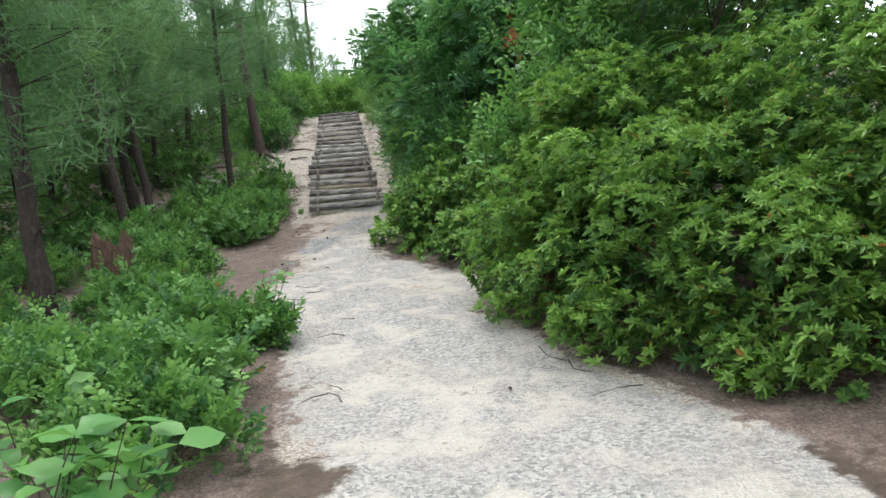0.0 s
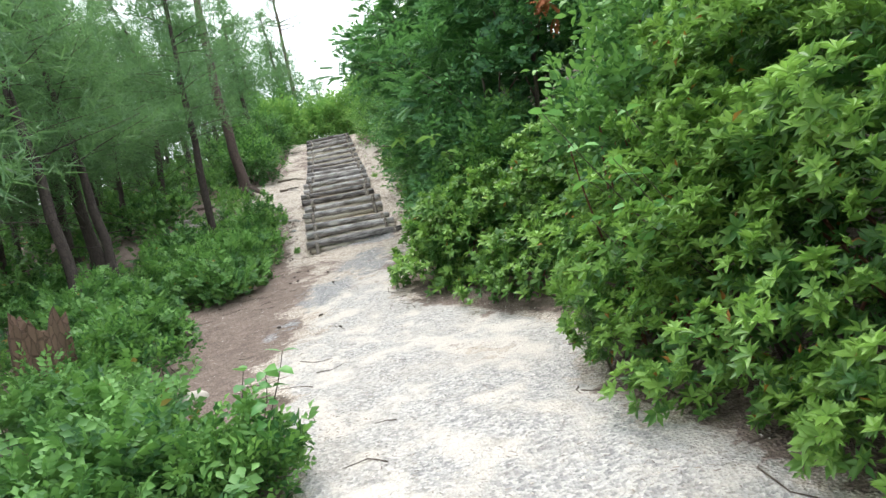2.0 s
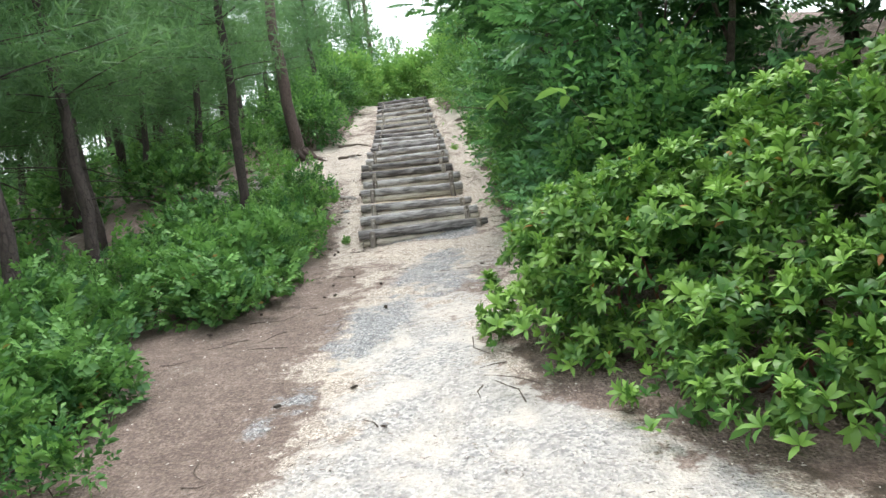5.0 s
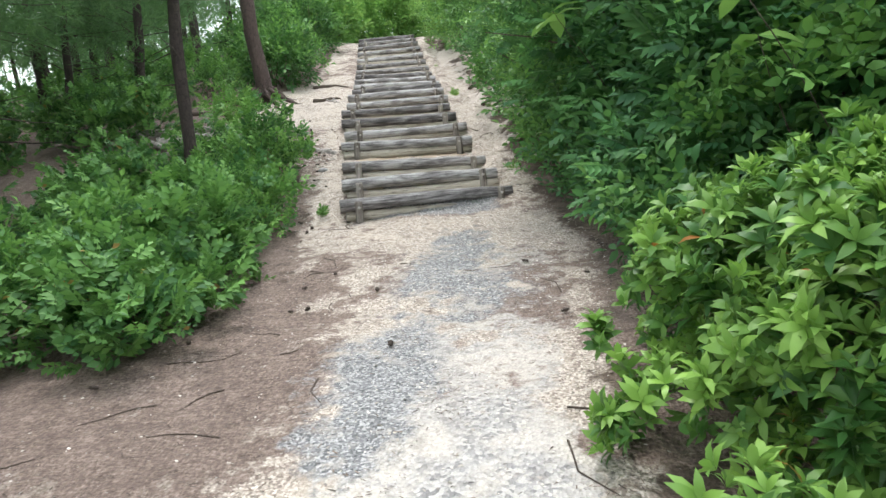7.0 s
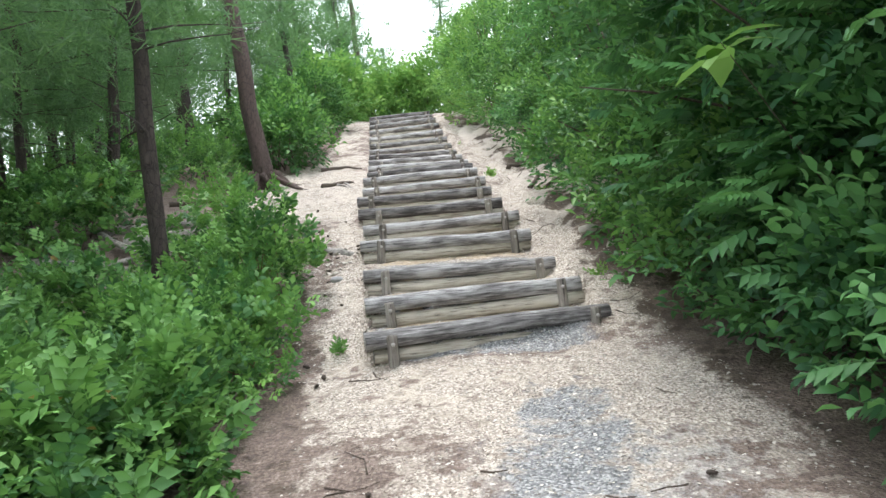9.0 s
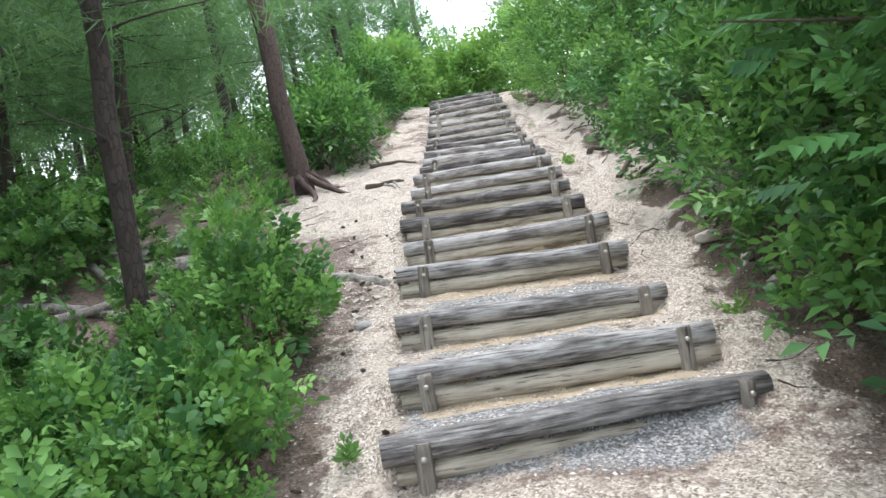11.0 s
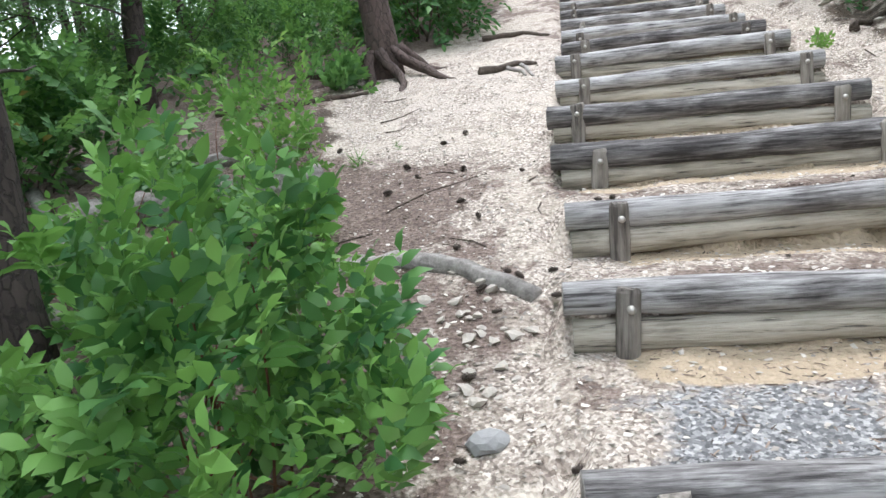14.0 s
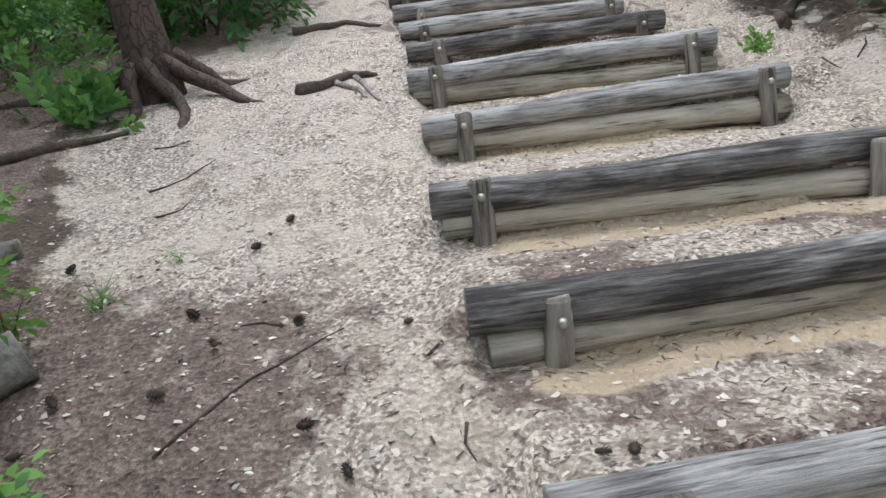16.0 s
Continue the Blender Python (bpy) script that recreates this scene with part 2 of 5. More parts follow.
    col = mixed(ns, ls, weigh("litter", 1.6), col, litter)
    col = mixed(ns, ls, weigh("grey"), col, dark)
    col = mixed(ns, ls, weigh("clay", 0.5), col, mixed(ns, ls, mid, (0.34, 0.262, 0.178), (0.56, 0.46, 0.335)))
    col = mixed(ns, ls, weigh("pale", 0.8), col, mixed(ns, ls, fine, (0.37, 0.315, 0.27), (0.63, 0.56, 0.49)))
    ls.new(col, p.inputs["Base Color"])
    p.inputs["Roughness"].default_value = 0.92
    h = maths(ns, ls, "ADD", maths(ns, ls, "MULTIPLY", chip.outputs["Distance"], 0.6), mid)
    bump(ns, ls, h, 0.8, 0.03, p)
    return m


GROUND = ground_material()

# ---- the lie of the land ----
PY = [-60, -3, 0, 4.5, 5.7, 9, 10.8, 12, 13.2, 14.2, 14.9, 16, 16.8, 17.7, 18.2, 19.9, 21.8, 24, 25.5, 27, 28.4, 29.2, 31, 35, 60, 120, 400]
PZ = [-3, -.25, -.12, .22, .38, .74, 1.02, 1.15, 1.32, 1.45, 1.56, 1.96, 2.16, 2.46, 2.6, 3.1, 3.54, 4.12, 4.62, 5.1, 5.48, 5.58, 5.62, 5.55, 4.4, 2, -6]
# left and right end of each step's upper log, from the bottom up: x, y, z, x, y, z
STEPS = [(-2.72, 14.76, 1.69, -1.10, 15.23, 1.69), (-2.80, 15.35, 1.86, -1.23, 15.65, 1.87), (-2.91, 16.03, 2.04, -1.34, 16.39, 2.02),
         (-3.03, 16.72, 2.29, -1.48, 17.01, 2.27), (-3.10, 17.37, 2.45, -1.54, 17.63, 2.47), (-3.23, 17.96, 2.65, -1.68, 18.14, 2.63),
         (-3.33, 18.58, 2.83, -1.77, 18.65, 2.80), (-3.39, 19.38, 3.00, -1.82, 19.48, 2.99), (-3.48, 20.07, 3.19, -1.91, 20.13, 3.17),
         (-3.52, 20.72, 3.33, -1.98, 20.85, 3.32), (-3.61, 21.46, 3.49, -2.05, 21.66, 3.47)]
for i in range(1, 10):
    f = i / 9
    sag = 0.1 * math.sin(math.pi * min(f / 0.72, 1))
    STEPS.append((-3.61 - 0.88 * f, 21.46 + 6.84 * f, 3.49 + 1.99 * f - sag, -2.05 - 0.93 * f, 21.66 + 6.84 * f, 3.47 + 2.07 * f - sag))


def waves(x, y, size, seed):
    """Smooth bumps of about the given size, from -1 to 1."""
    r = np.random.default_rng(seed)
    s = 0
    for _ in range(5):
        a, ph, k = r.uniform(0, 6.28), r.uniform(0, 6.28), r.uniform(0.7, 1.6) * 6.28 / size
        s = s + np.sin((x * np.cos(a) + y * np.sin(a)) * k + ph)
    return s / 3.2


def smooth(a, b, v):
    t = np.clip((v - a) / (b - a), 0, 1)
    return t * t * (3 - 2 * t)


def stair_axis(y):
    return np.interp(y, [14.9, 21.5, 28.4], [-1.95, -2.83, -3.74])


def height(x, y):
    """Height of the ground, for arrays or numbers."""
    x, y = np.asarray(x, float), np.asarray(y, float)
    z = np.interp(y, PY, PZ)
    left = np.clip(-4.6 - x, 0, None)
    z = z + 0.1 * np.minimum(left, 2) - 0.13 * np.clip(left - 2.2, 0, 25)
    right = np.clip(x - np.interp(y, [0, 4, 8, 12, 15, 20, 27], [2.5, 1.8, 0.8, -0.2, -0.55, -0.9, -1.9]), 0, None)
    z = z + 0.22 * np.minimum(right, 6) - 0.1 * np.clip(right - 8, 0, 30)
    # a washed-out channel beside the stairs, and the higher bank past it
    z = z - 0.07 * np.exp(-((x - stair_axis(y) - 1.05) / 0.25) ** 2) * smooth(15.5, 17, y) * (1 - smooth(25, 27, y))
    z = z + 0.12 * waves(x, y, 9, 1) * smooth(4.5, 9, np.abs(x + 1.5)) + 0.018 * waves(x, y, 1.3, 2) + 0.008 * waves(x, y, 0.35, 3)
    bank = smooth(0.75, 1.1, x - stair_axis(y)) * smooth(15, 16, y) * (1 - smooth(27, 29, y))
    z = z + bank * (0.06 * waves(x, y, 0.7, 7) + 0.035 * waves(x, y, 0.28, 8))
    # level treads between the steps
    n = len(STEPS)
    for i, (ax, ay, az, bx, by, bz) in enumerate(STEPS):
        dx, dy = bx - ax, by - ay
        ln = math.hypot(dx, dy)
        across = ((x - ax) * dx + (y - ay) * dy) / ln
        ahead = ((y - ay) * dx - (x - ax) * dy) / ln
        run = 1.0
        rise = 0.0
        if i + 1 < n:
            cx, cy, cz = STEPS[i + 1][:3]
            run = ((cy - ay) * dx - (cx - ax) * dy) / ln
            rise = cz - az
        t = np.clip((ahead - 0.1) / (run - 0.2), 0, 1)
        tread = az + 0.03 + (rise - 0.158 - 0.03) * t + (bz - az) * across / ln + 0.01 * waves(x, y, 0.4, 5)
        w = smooth(-0.05, 0.03, across) * (1 - smooth(ln - 0.03, ln + 0.05, across)) * (ahead > 0.03) * (ahead <= run + 0.2)
        z = z * (1 - w) + tread * w
    return z


VEG_L = ([0, 3.9, 4.8, 5.5, 7.4, 8.3, 9.0, 10.5, 11.4, 12, 13.6, 14.5, 15, 16, 16.6, 17.2, 18, 20, 21.5, 23, 27, 30], [-0.9, -1.05, -1.23, -1.34, -1.75, -2.5, -3.0, -3.43, -3.3, -2.8, -2.85, -3.05, -3.15, -3.45, -3.5, -3.7, -4.4, -5.3, -5.1, -4.7, -4.9, -5.2])
GRAV_L = ([0, 3.4, 4.8, 7, 8.5, 9.3, 10.6, 12.7, 13.4, 15], [-0.6, -0.8, -1.15, -1.7, -2.05, -1.85, -2.05, -2.3, -2.2, -2.0])
VEG_R = ([0, 3.5, 4.2, 5, 6.5, 7.6, 8.4, 9.1, 9.8, 10.8, 13.3, 14.6, 16.4, 19, 22.4, 27, 30], [2.4, 1.8, 1.45, 1.0, 0.4, 0.6, 0.35, -0.15, -0.75, -0.95, -0.6, -0.8, -1.0, -1.2, -1.62, -2.5, -2.8])


def spaced(a, fine0, fine1, b, step, grow=1.25):
    mid = list(np.arange(fine0, fine1, step))
    lo, hi, s = [], [], step
    v = fine0
    while v > a:
        s = min(s * grow, 30)
        v -= s
        lo.append(v)
    s, v = step, fine1
    while v < b:
        hi.append(v)
        s = min(s * grow, 30)
        v += s
    return np.array(lo[::-1] + mid + hi)


def mesh_from(name, verts, faces, mats, young=None, smooth_faces=False, index=None):
    """A mesh from arrays: verts (n, 3), faces (m, 3 or 4)."""
    me = bpy.data.meshes.new(name)
    verts, faces = np.asarray(verts, np.float32), np.asarray(faces, np.int32)
    k = faces.shape[1]
    me.vertices.add(len(verts))
    me.vertices.foreach_set("co", verts.ravel())
    me.loops.add(faces.size)
    me.loops.foreach_set("vertex_index", faces.ravel())
    me.polygons.add(len(faces))
    me.polygons.foreach_set("loop_start", np.arange(0, faces.size, k, dtype=np.int32))
    if index is not None:
        me.polygons.foreach_set("material_index", np.asarray(index, np.int32))
    if smooth_faces:
        me.polygons.foreach_set("use_smooth", np.ones(len(faces), bool))
    for mt in (mats if isinstance(mats, (list, tuple)) else [mats]):
        me.materials.append(mt)
    if young is not None:
        at = me.attributes.new("young", "FLOAT", "POINT")
        at.data.foreach_set("value", np.asarray(young, np.float32))
    me.update(calc_edges=True)
    me.validate()
    return me


def build_ground():
    xs, ys = spaced(-420, -5.0, 0.8, 420, 0.07), spaced(-60, 3.5, 28.6, 400, 0.068)
    gx, gy = np.meshgrid(xs, ys)
    z = height(gx, gy)
    nx, ny = len(xs), len(ys)
    i = np.arange(nx * ny).reshape(ny, nx)
    f = np.stack([i[:-1, :-1], i[:-1, 1:], i[1:, 1:], i[1:, :-1]], -1).reshape(-1, 4)
    me = mesh_from("ground", np.stack([gx, gy, z], -1).reshape(-1, 3), f, GROUND, smooth_faces=True)
    x, y = gx.ravel(), gy.ravel()
    vl, gl, vr = np.interp(y, *VEG_L), np.interp(y, *GRAV_L), np.interp(y, *VEG_R)
    inside = smooth(-0.25, 0.2, x - vl) * (1 - smooth(-0.2, 0.3, x - vr))
    grav = smooth(-0.65, 0.6, x - gl) * (1 - smooth(-0.5, 0.2, x - vr)) * (1 - 0.5 * smooth(10, 12.5, y)) * (1 - smooth(13.2, 14.4, y))
    stair = np.exp(-((x - stair_axis(y)) / 0.75) ** 6) * smooth(14.6, 15, y)
    first = stair * (1 - smooth(16.3, 16.9, y))
    streak = 0.5 * np.exp(-((x + 1.55 + 0.2 * np.clip(13 - y, 0, 9)) / 0.42) ** 2) * smooth(8.5, 10.5, y) * (1 - smooth(13.8, 14.4, y))
    grey = np.maximum(np.maximum(0.95 * np.exp(-(((x + 1.6) / 0.38) ** 2 + ((y - 13.5) / 0.75) ** 2)), streak), 0.75 * first)
    clay = np.zeros_like(x)
    for ax, ay, az, bx, by, bz in STEPS[1:]:
        dx, dy = bx - ax, by - ay
        ln = math.hypot(dx, dy)
        across, ahead = ((x - ax) * dx + (y - ay) * dy) / ln, ((y - ay) * dx - (x - ax) * dy) / ln
        clay = np.maximum(clay, 1.25 * smooth(-0.3, -0.14, ahead) * (1 - smooth(0.0, 0.05, ahead)) * smooth(0.05, 0.3, across) * (1 - smooth(ln - 0.2, ln, across)))
    pad = np.exp(-(((x + 4.1) / 0.7) ** 2 + ((y - 19.2) / 1.7) ** 2))
    sand = inside * smooth(3, 4, y)
    lit = 1.0 * (1 - smooth(-0.6, 0.45, x - gl)) * (1 - smooth(12.5, 14.5, y))
    lit = np.maximum(lit, (0.7 + 0.2 * (1 - smooth(7, 9, y))) * smooth(-0.5, 0.25, x - vr) * (1 - 0.55 * smooth(14.5, 16, y)))
    lit = np.maximum(lit, (1 - inside) * np.where((x > vr) & (y > 15), 0.6, 1.0))
    lit = np.maximum(lit, 1.0 * np.exp(-(((x + 4.35) / 0.75) ** 4 + ((y - 17.8) / 0.75) ** 4)) + 0.36 * smooth(9, 12.5, y) * (1 - pad) * (1 - 0.6 * stair) + 0.3 * stair + 0.16 * stair * smooth(16.6, 17, y) * (1 - smooth(17.8, 19, y)))
    lit = np.maximum(lit, 0.74 * smooth(14, 15, y) * (1 - smooth(17.2, 18.4, y)) * (1 - smooth(-1.15, -0.85, x - stair_axis(y))))
    lit = np.maximum(lit, 0.42 * smooth(0.95, 1.2, x - stair_axis(y)) * smooth(14.5, 16, y))
    lit = np.maximum(lit, 0.3 * np.exp(-((x - stair_axis(y) - 1.05) / 0.3) ** 2) * smooth(15, 16, y))
    for nm, v in (("clay", clay), ("gravel", grav), ("grey", grey), ("sand", np.maximum(sand, pad)), ("pale", 0.5 * smooth(0.9, 1.15, x - stair_axis(y)) * (1 - smooth(1.9, 2.4, x - stair_axis(y))) * smooth(16, 18, y) + 0.62 * np.exp(-(((x + 4.15) / 0.6) ** 2 + ((y - 19.5) / 1.15) ** 2))), ("litter", np.clip(lit - 0.5 * pad, 0, 1))):
        me.attributes.new(nm, "FLOAT", "POINT").data.foreach_set("value", v.astype(np.float32))
    return tagged(new("ground", me), "pale gravel and sand trail between brown needle litter", "ground", kind="structure")


ground = build_ground()


# ---- shaping tools ----
def turn_to(dirs, ups, roll):
    """Rotation matrices (n, 3, 3) that take local y to dirs and local z near ups, turned by roll about y."""
    d = dirs / np.linalg.norm(dirs, axis=1, keepdims=True)
    x = np.cross(d, ups)
    x /= np.linalg.norm(x, axis=1, keepdims=True) + 1e-9
    z = np.cross(x, d)
    c, s = np.cos(roll)[:, None], np.sin(roll)[:, None]
    x2, z2 = x * c + z * s, z * c - x * s
    return np.stack([x2, d, z2], -1)


def strew(shape, mats, pos, size):
    """Copies of shape (verts, faces) joined: rotated by mats, scaled by size, at pos."""
    v, f = shape
    out = np.einsum("nij,kj->nki", mats, v) * np.asarray(size)[:, None, None] + pos[:, None, :]
    k = len(v)
    faces = (f[None] + (np.arange(len(pos)) * k)[:, None, None]).reshape(-1, f.shape[1])
    return out.reshape(-1, 3), faces


def leaf_shape(width, fold=0.12, droop=0.15, fine=True):
    """One leaf along y, length 1, folded on its midrib; fine 2: a curved blade of four faces."""
    if fine == 2:
        v = [(0, 0, 0), (-width, .38, fold), (width, .38, fold * .6), (-width * .8, .7, fold * .7), (width * .8, .7, fold * .4), (0, 1, -droop)]
        f = [(0, 2, 1), (1, 2, 4), (1, 4, 3), (3, 4, 5)]
    elif fine:
        v = [(0, 0, 0), (-width * .8, .35, fold), (width * .8, .35, fold), (0, .4, 0), (-width * .7, .7, fold - droop * .5), (width * .7, .7, fold - droop * .5), (0, .72, -droop * .4), (0, 1, -droop)]
        f = [(0, 3, 1), (0, 2, 3), (1, 3, 4), (3, 6, 4), (2, 5, 3), (3, 5, 6), (4, 6, 7), (5, 7, 6)]
    else:
        v = [(0, 0, 0), (-width, .5, fold), (width, .5, fold), (0, 1, -droop)]
        f = [(0, 3, 1), (0, 2, 3)]
    return np.array(v, float), np.array(f)


def rosette_shape(count, width, lift, fine=False, seed=0):
    """A whorl of leaves round local y."""
    r = np.random.default_rng(seed)
    vs, fs = [], []
    v, f = leaf_shape(width, fine=fine)
    for i in range(count):
        a = 6.283 * (i * 0.382 + r.uniform(-.06, .06))
        el = lift * (0.35 + 0.9 * i / count) + r.uniform(-.15, .15)
        d = np.array([[math.cos(a) * math.cos(el), math.sin(el), math.sin(a) * math.cos(el)]])
        m = turn_to(d, np.array([[0, 1.0, 0]]), np.array([r.uniform(-.3, .3)]))[0]
        fs.append(f + sum(len(q) for q in vs))
        vs.append((v @ m.T) * r.uniform(.75, 1.1) + np.array([0, 0.06 * i / count, 0]))
    return np.concatenate(vs), np.concatenate(fs)


def sprig_shape(pairs, width, leaf=0.5, fine=2, seed=0):
    """A twig along y, length 1, with leaves in loose pairs and one at the tip."""
    r = np.random.default_rng(seed)
    v, f = leaf_shape(width, .1, .18, fine)
    vs, fs = [], []
    spots = [(0.15 + 0.7 * i / pairs + r.uniform(-.06, .06), s) for i in range(pairs) for s in (-1, 1)] + [(0.8, 0)]
    for k, (t, s) in enumerate(spots):
        tw = r.uniform(-.5, .5)
        d = np.array([[s * math.cos(tw), 0.55 + r.uniform(-.2, .2) + (2 if s == 0 else 0), math.sin(tw) * .7]])
        m = turn_to(d, np.array([[0, 0.25, 1.0]]), np.array([r.uniform(-.5, .5)]))[0]
        fs.append(f + len(v) * k)
        vs.append((v @ m.T) * leaf * r.uniform(.75, 1.15) + np.array([0, t, 0]))
    return np.concatenate(vs), np.concatenate(fs)


def pinnate_shape(pairs, width, droop=0.35, leaflet=0.3, fine=False):
    """A compound leaf along y, length 1, of paired leaflets."""
    v, f = leaf_shape(width, 0.06, 0.2, fine)
    vs, fs = [], []
    spots = [(0.2 + 0.75 * i / pairs, s) for i in range(pairs) for s in (-1, 1)] + [(0.97, 0)]
    for k, (t, s) in enumerate(spots):
        ang = s * 1.05
        d = np.array([[math.sin(ang), math.cos(ang), -0.25]])
        m = turn_to(d, np.array([[0, 0, 1.0]]), np.zeros(1))[0]
        fs.append(f + len(v) * k)
        vs.append((v @ m.T) * leaflet * (0.7 + 0.6 * math.sin(3.0 * t)) + np.array([0, t, -droop * t * t]))
    k = len(spots) * len(v)
    vs.append(np.array([(0, 0, 0), (0.012, 0.5, -droop * .25), (0, 1, -droop), (-0.012, 0.5, -droop * .25)]))
    fs.append(np.array([(k, k + 1, k + 2), (k, k + 2, k + 3)]))
    return np.concatenate(vs), np.concatenate(fs)


def tuft_shape(count, seed, spread=1.0, width=0.012):
    """A brush of pine needles round local y."""
    r = np.random.default_rng(seed)
    a, el = r.uniform(0, 6.28, count), r.uniform(-0.1, 1.25, count) * spread
    d = np.stack([np.cos(a) * np.cos(el), np.sin(el), np.sin(a) * np.cos(el)], -1)
    s = np.cross(d, r.normal(size=(count, 3)))
    s /= np.linalg.norm(s, axis=1, keepdims=True)
    base = np.stack([0 * a, r.uniform(-0.5, 0.3, count), 0 * a], -1)
    tip = base + d * r.uniform(.7, 1.1, count)[:, None]
    v = np.stack([base - s * width, base + s * width, tip], 1).reshape(-1, 3)
    return v, np.arange(count * 3).reshape(-1, 3)


def tube(points, radii, sides=8, wobble=0.0, seed=0, cap=True):
    """A tapered tube through points. Returns verts and quads."""
    r = np.random.default_rng(seed)
    p, rad = np.asarray(points, float), np.asarray(radii, float)
    t = np.gradient(p, axis=0)
    t /= np.linalg.norm(t, axis=1, keepdims=True)
    ref = np.array([0.31, 0.17, 0.93]) if abs(t[0] @ np.array([0.31, 0.17, 0.93])) < 0.8 else np.array([0.93, 0.1, 0.2])
    x = np.cross(t, ref)
    x /= np.linalg.norm(x, axis=1, keepdims=True)
    y = np.cross(t, x)
    a = np.arange(sides) * 6.2832 / sides
    rr = rad[:, None] * (1 + wobble * r.uniform(-1, 1, (len(p), sides)))
    v = p[:, None] + rr[..., None] * (np.cos(a)[None, :, None] * x[:, None] + np.sin(a)[None, :, None] * y[:, None])
    i = np.arange(len(p) * sides).reshape(len(p), sides)
    j = np.roll(i, -1, 1)
    f = np.stack([i[:-1], j[:-1], j[1:], i[1:]], -1).reshape(-1, 4)
    v = v.reshape(-1, 3)
    if cap:
        n = len(v)
        v = np.concatenate([v, p[:1], p[-1:]])
        b = np.stack([j[0], i[0], np.full(sides, n), np.full(sides, n)], -1)
        e = np.stack([i[-1], j[-1], np.full(sides, n + 1), np.full(sides, n + 1)], -1)
        return v, f, np.concatenate([b, e])[:, :3]
    return v, f, np.zeros((0, 3), int)


def tube_mesh(name, tubes, mat, end_mat=None):
    """One mesh of several tubes."""
    vs, fs, ix, k = [], [], [], 0
    for v, f, c in tubes:
        f3 = np.concatenate([f[:, [0, 1, 2]], f[:, [0, 2, 3]]])
        vs.append(v)
        fs += [f3 + k, c + k]
        ix += [np.zeros(len(f3)), np.full(len(c), 1 if end_mat else 0)]
        k += len(v)
    return mesh_from(name, np.concatenate(vs), np.concatenate(fs), [mat, end_mat] if end_mat else mat, smooth_faces=True, index=np.concatenate(ix))


def part(parent, name, mesh, label=""):
    ob = new(name, mesh)
    ob.parent = parent
    return tagged(ob, label) if label else ob


# ---- shrubs and trees ----
def crown_points(blobs, count, r, shell=0.35, low=-0.5):
    """Points in the outer shell of a heap of ellipsoids (x, y, z, rx, ry, rz), with the way out of it and how near the surface."""
    b = np.array(blobs, float)
    area = (b[:, 3] * b[:, 4] + b[:, 4] * b[:, 5] + b[:, 3] * b[:, 5])
    which = r.choice(len(b), count * 3, p=area / area.sum())
    d = r.normal(size=(count * 3, 3))
    d /= np.linalg.norm(d, axis=1, keepdims=True)
    c, rad = b[which, :3], b[which, 3:]
    lump = 1 + 0.22 * waves(d[:, 0] * 3 + which * 7, d[:, 1] * 3 + d[:, 2] * 4, 2.2, 11) + 0.15 * waves(d[:, 0] * 9 + which, d[:, 2] * 9 + d[:, 1] * 5, 2.0, 12)
    q = c + d * rad
    lump = lump + 0.13 * waves((q[:, 0] + q[:, 1]) * .8, q[:, 2] * 2.4, 0.9, 13)
    deep = 1 - shell * r.uniform(0, 1, count * 3) ** 1.8
    p = c + d * rad * (lump * deep)[:, None]
    out = d / rad
    out /= np.linalg.norm(out, axis=1, keepdims=True)
    keep = d[:, 2] > low
    for k in range(len(b)):
        q = (p - b[k, :3]) / b[k, 3:]
        keep &= (which == k) | ((q ** 2).sum(1) > 0.55)
    keep &= p[:, 2] > height(p[:, 0], p[:, 1]) + 0.04
    p, out, deep = p[keep][:count], out[keep][:count], deep[keep][:count]
    return p, out, deep


def pad_points(blobs, count, r, shell, low, per, spread, thick):
    """Points on many small leafy pads that stand in tiers over a heap of ellipsoids, with gaps between them."""
    c, out, _ = crown_points(blobs, max(3, count // per), r, min(shell, 0.3), low)
    n = len(c)
    which = np.arange(count) % n
    lie = out * 0.55 + np.array([0, 0, 0.8]) + r.normal(size=(n, 3)) * 0.18
    lie /= np.linalg.norm(lie, axis=1, keepdims=True)
    a = np.cross(lie, np.array([0.3, 0.9, 0.1]))
    a /= np.linalg.norm(a, axis=1, keepdims=True)
    b = np.cross(lie, a)
    ang, rad = r.uniform(0, 6.283, count), np.sqrt(r.uniform(0, 1, count))
    wide = (spread * r.uniform(.6, 1.35, n))[which]
    side = np.cos(ang)[:, None] * a[which] + np.sin(ang)[:, None] * b[which]
    layer = r.uniform(0, 1, count) ** 1.7
    p = c[which] + side * (wide * rad)[:, None] - lie[which] * (0.45 * wide * rad ** 2 + thick * 2.2 * layer)[:, None]
    face = lie[which] + side * (0.25 + 0.9 * rad)[:, None]
    face /= np.linalg.norm(face, axis=1, keepdims=True)
    keep = p[:, 2] > height(p[:, 0], p[:, 1]) + 0.03
    return p[keep], face[keep], (1 - 0.3 * layer)[keep]


